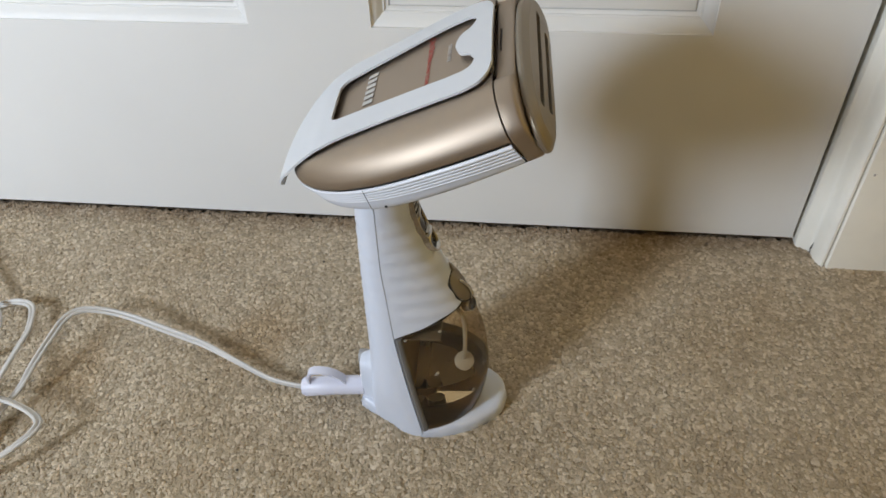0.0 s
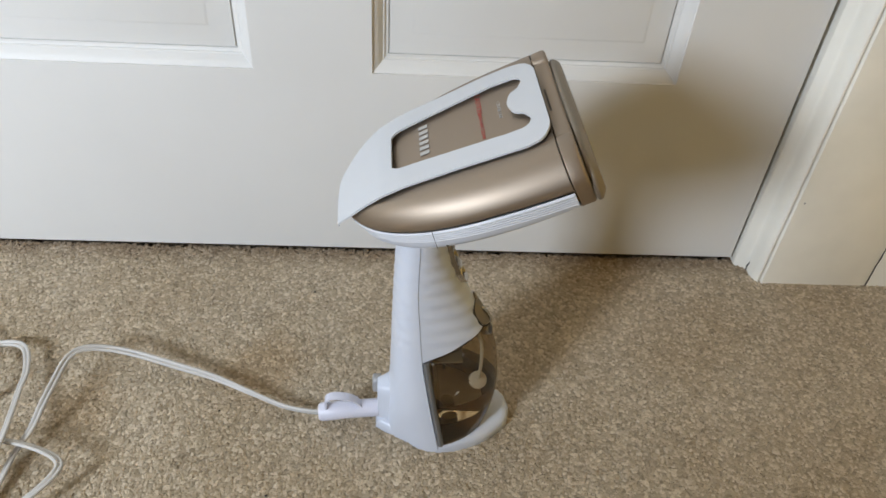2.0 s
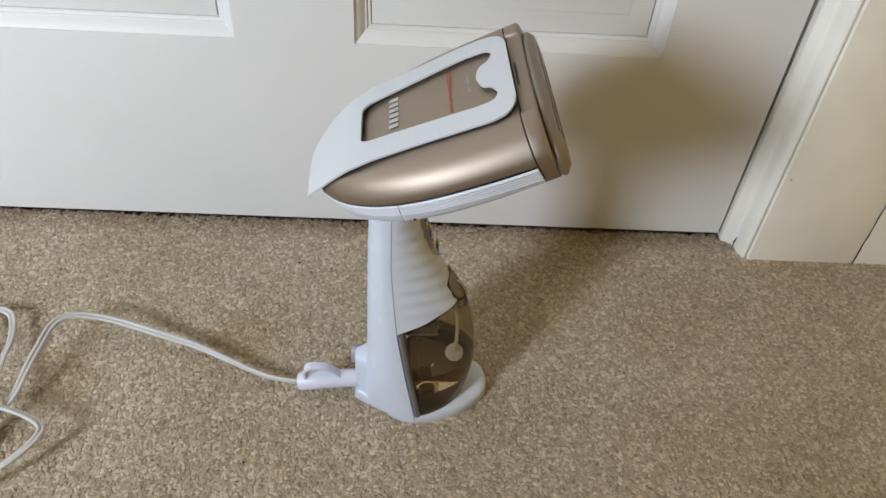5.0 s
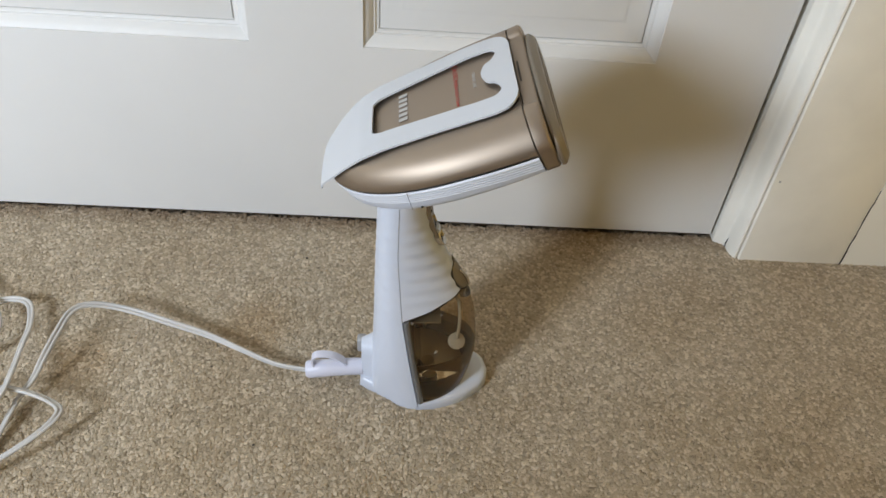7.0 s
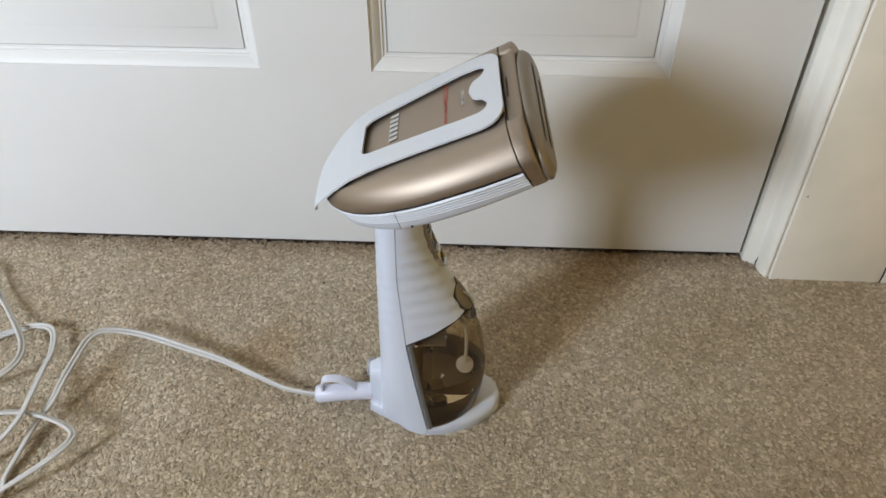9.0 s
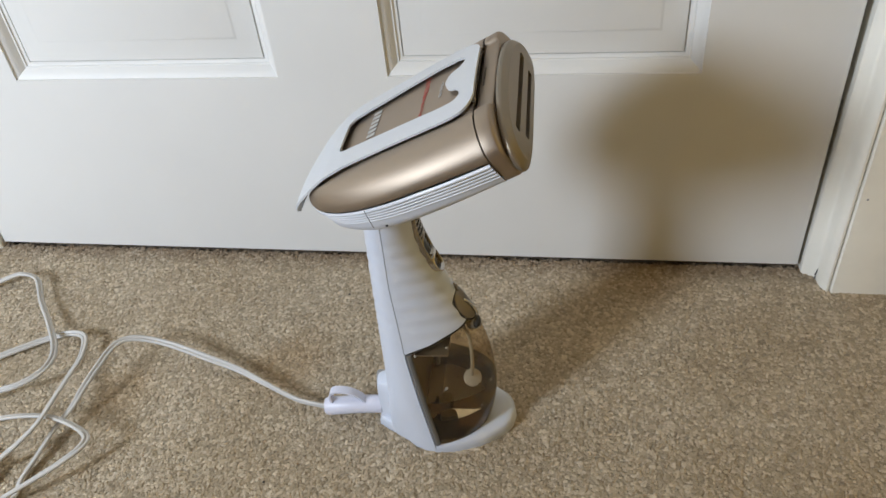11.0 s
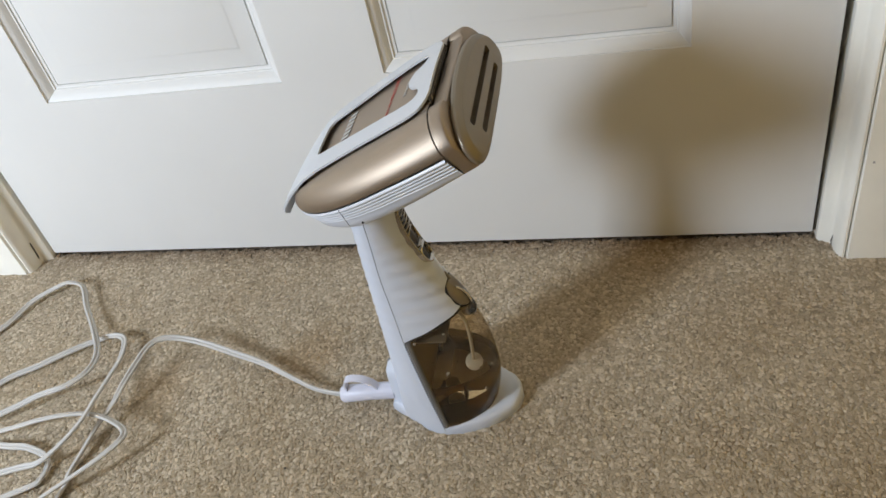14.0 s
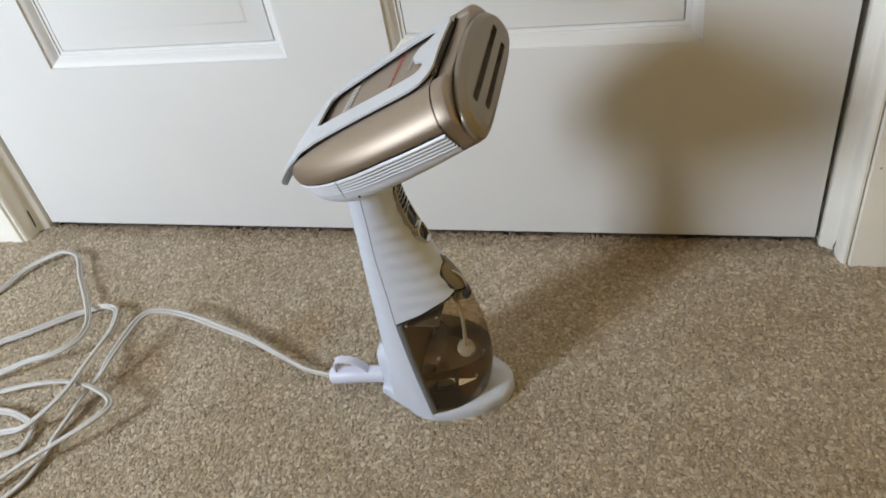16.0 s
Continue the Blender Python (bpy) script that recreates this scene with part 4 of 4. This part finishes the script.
def front_rim(z0, z1, half, wall, out, n=40):
    """A raised rounded rim round an oblong on the handle's front."""
    zc, zh = (z0 + z1) / 2, (z1 - z0) / 2
    rings = []
    for inset, lift in ((-0.0004, -0.004), (0.0, out - 0.0008), (0.0003, out - 0.0002), (wall * 0.5, out), (wall - 0.0003, out - 0.0002), (wall, out - 0.0010), (wall, -0.003)):
        ring = []
        for i in range(n):
            a = math.tau * i / n
            c, s = math.cos(a), math.sin(a)
            ring.append(on_surface((half - inset) * math.copysign(abs(c) ** 0.6, c), zc + (zh - inset) * math.copysign(abs(s) ** 0.8, s), lift))
        rings.append(ring)
    return loft(rings, cap_a=False, cap_b=False)


panel = part("button_panel", front_rim(0.1660, 0.2240, 0.0090, 0.0018, 0.0032), CHROME, steamer, "raised bronze rim round the buttons")
panel.location = (-0.0010, 0.0, 0.0028)
part("panel_floor", front_pad(0.1680, 0.2220, 0.0082, 0.0008, rise=0.0002), GLOSS_DARK, panel, "glossy dark brown insert")
for k in range(5):
    z = 0.2000 + 0.0042 * k
    bar = [on_surface(l, z + 0.0012 * math.cos(l / 0.0080 * 1.5), 0.0020 + 0.0006 * math.cos(l / 0.0080 * 1.5)) for l in [-0.0078 + 0.0013 * i for i in range(13)]]
    part("trigger_rib", tube(bar, 0.0009, 8), CHROME, panel, "thin bronze grip rib")
part("steam_button", front_rim(0.1825, 0.1985, 0.0080, 0.0010, 0.0030), CHROME, panel, "bronze button rim")
part("button_face", front_pad(0.1830, 0.1980, 0.0074, 0.0014, rise=-0.0012), GLOSS_DARK, panel, "hollow glossy dark button")
part("power_button", front_rim(0.1672, 0.1822, 0.0082, 0.0014, 0.0040), SILVER, panel, "bright bronze button rim")
part("button_face", front_pad(0.1680, 0.1814, 0.0074, 0.0018, rise=-0.0016), GLOSS_DARK, panel, "hollow glossy dark button")
latch = part("tank_latch", front_pad(0.1225, 0.1482, 0.0108, 0.0012, rise=0.0016), GOLD_DARK, steamer, "bronze tank release latch")
part("latch_rim", front_rim(0.1220, 0.1488, 0.0113, 0.0006, 0.0010), DARK, latch, "dark joint round the latch")
ridge = [on_surface(-0.0040 + 0.0030 * math.sin(t * 2.6), 0.1420 - 0.0185 * t, 0.0030 + 0.0010 * math.sin(t * 3.1)) for t in [k / 12 for k in range(13)]]
part("latch_ridge", tube(ridge, [0.0006] + [0.0013] * 11 + [0.0006], 10), SILVER, latch, "pale raised ridge")
part("latch_catch", front_pad(0.1135, 0.1222, 0.0088, 0.0004, rise=-0.0008), GLOSS_DARK, latch, "glossy dark brown catch below the latch")
part("catch_rim", front_rim(0.1130, 0.1226, 0.0092, 0.0005, 0.0008), GOLD_DARK, latch, "bronze rim of the catch")
part("latch_hook", tube([on_surface(0.0, 0.1475, 0.0006), on_surface(0.0, 0.1515, 0.0016), on_surface(0.0, 0.1550, 0.0020)], [0.0014, 0.0011, 0.0005], 8), GOLD_DARK, latch, "small bronze hook")

# ---- crumbs and scuffs ----


def crumb(x, y, size, seed):
    rnd = random.Random(seed)
    bm = bmesh.new()
    bmesh.ops.create_icosphere(bm, subdivisions=1, radius=size)
    for v in bm.verts:
        v.co = Vector((v.co.x * rnd.uniform(0.7, 1.5), v.co.y * rnd.uniform(0.6, 1.2), v.co.z * 0.6)) + Vector((x, y, size * 0.5))
    ob = part("lint_speck", bm, DARK, None)
    tagged(ob, "tiny black speck of lint on the carpet", "lint", group="lint specks on the carpet")


for k, (x, y, size) in enumerate(((-0.004, -0.063, 0.0013), (-0.020, -0.295, 0.0011), (-0.073, -0.213, 0.0010))):
    crumb(x, y, size, 20 + k)
scuff = box(0.4845, 0.4862, -0.0336, -0.0330, 0.1105, 0.1125, 0.0002)
structure("scuff_mark", scuff, GREY_RUBBER, "small grey scuff on the casing board", "scuff")

# ---- carpet pile ----
PX, PY, STEP = (-0.57, 0.68), (-0.40, 0.03), 0.0028


def carpet_pile():
    rng = np.random.default_rng(7)
    xs, ys = np.arange(PX[0], PX[1], STEP), np.arange(PY[0], PY[1], STEP * 0.866)
    gx, gy = np.meshgrid(xs, ys)
    gx[1::2] += STEP / 2
    gx, gy = gx.ravel(), gy.ravel()
    n = gx.size
    gx = gx + rng.uniform(-0.42, 0.42, n) * STEP
    gy = gy + rng.uniform(-0.42, 0.42, n) * STEP
    clear = ((np.abs(gx) > 0.4535) | (gy < 0.0030)) & (rng.uniform(0, 1, n) > 0.08)
    gx, gy, n = gx[clear], gy[clear], int(clear.sum())
    sides, levels = 4, 3
    clump = np.array([noise.noise((x * 165, y * 165, 0.3)) for x, y in zip(gx, gy)])
    ang = rng.uniform(0.0, math.tau, n)
    lean = np.abs(rng.normal(0.0005, 0.0004, n))
    peak = rng.uniform(-0.0005, 0.0002, n) + 0.0007 * clump
    peak = peak + np.where(np.abs(gx) < 0.4535, 0.0016 * np.clip((gy + 0.009) / 0.009, 0, 1), 0.0)
    rad = rng.uniform(0.0012, 0.0024, n)
    long = rng.uniform(0.9, 1.6, n)
    dx, dy = np.cos(ang) * lean, np.sin(ang) * lean
    verts = np.zeros((n, levels * sides + 1, 3))
    for j, (drop, r, bend) in enumerate(((0.0012, 1.25, -0.6), (0.00042, 0.92, 0.3), (0.00014, 0.5, 1.0))):
        for i in range(sides):
            a = math.tau * (i + 0.5 * j) / sides
            wob = rad * r * rng.uniform(0.8, 1.2, n)
            px, py = math.cos(a) * wob * long, math.sin(a) * wob
            verts[:, j * sides + i, 0] = gx + dx * bend + px * np.cos(ang) - py * np.sin(ang)
            verts[:, j * sides + i, 1] = gy + dy * bend + px * np.sin(ang) + py * np.cos(ang)
            verts[:, j * sides + i, 2] = peak - drop + rng.uniform(-0.00032, 0.00032, n)
    verts[:, -1, 0], verts[:, -1, 1], verts[:, -1, 2] = gx + dx * 1.2, gy + dy * 1.2, peak
    tri = []
    for j in range(levels - 1):
        for i in range(sides):
            a, b = j * sides + i, j * sides + (i + 1) % sides
            tri += [(a, b, b + sides), (a, b + sides, a + sides)]
    for i in range(sides):
        tri.append(((levels - 1) * sides + i, (levels - 1) * sides + (i + 1) % sides, levels * sides))
    tri = np.array(tri)
    faces = (tri[None, :, :] + (np.arange(n) * (levels * sides + 1))[:, None, None]).reshape(-1)
    me = bpy.data.meshes.new("carpet_pile")
    me.vertices.add(n * (levels * sides + 1))
    me.vertices.foreach_set("co", verts.reshape(-1))
    count = n * len(tri)
    me.loops.add(count * 3)
    me.loops.foreach_set("vertex_index", faces.astype(np.int32))
    me.polygons.add(count)
    me.polygons.foreach_set("loop_start", np.arange(0, count * 3, 3, dtype=np.int32))
    me.polygons.foreach_set("use_smooth", np.zeros(count, dtype=bool))
    me.update(calc_edges=True)
    me.validate()
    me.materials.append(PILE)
    return tagged(new("carpet_pile", me), "beige and brown flecked cut-pile carpet tufts", "carpet", kind="stuff")


carpet_pile()
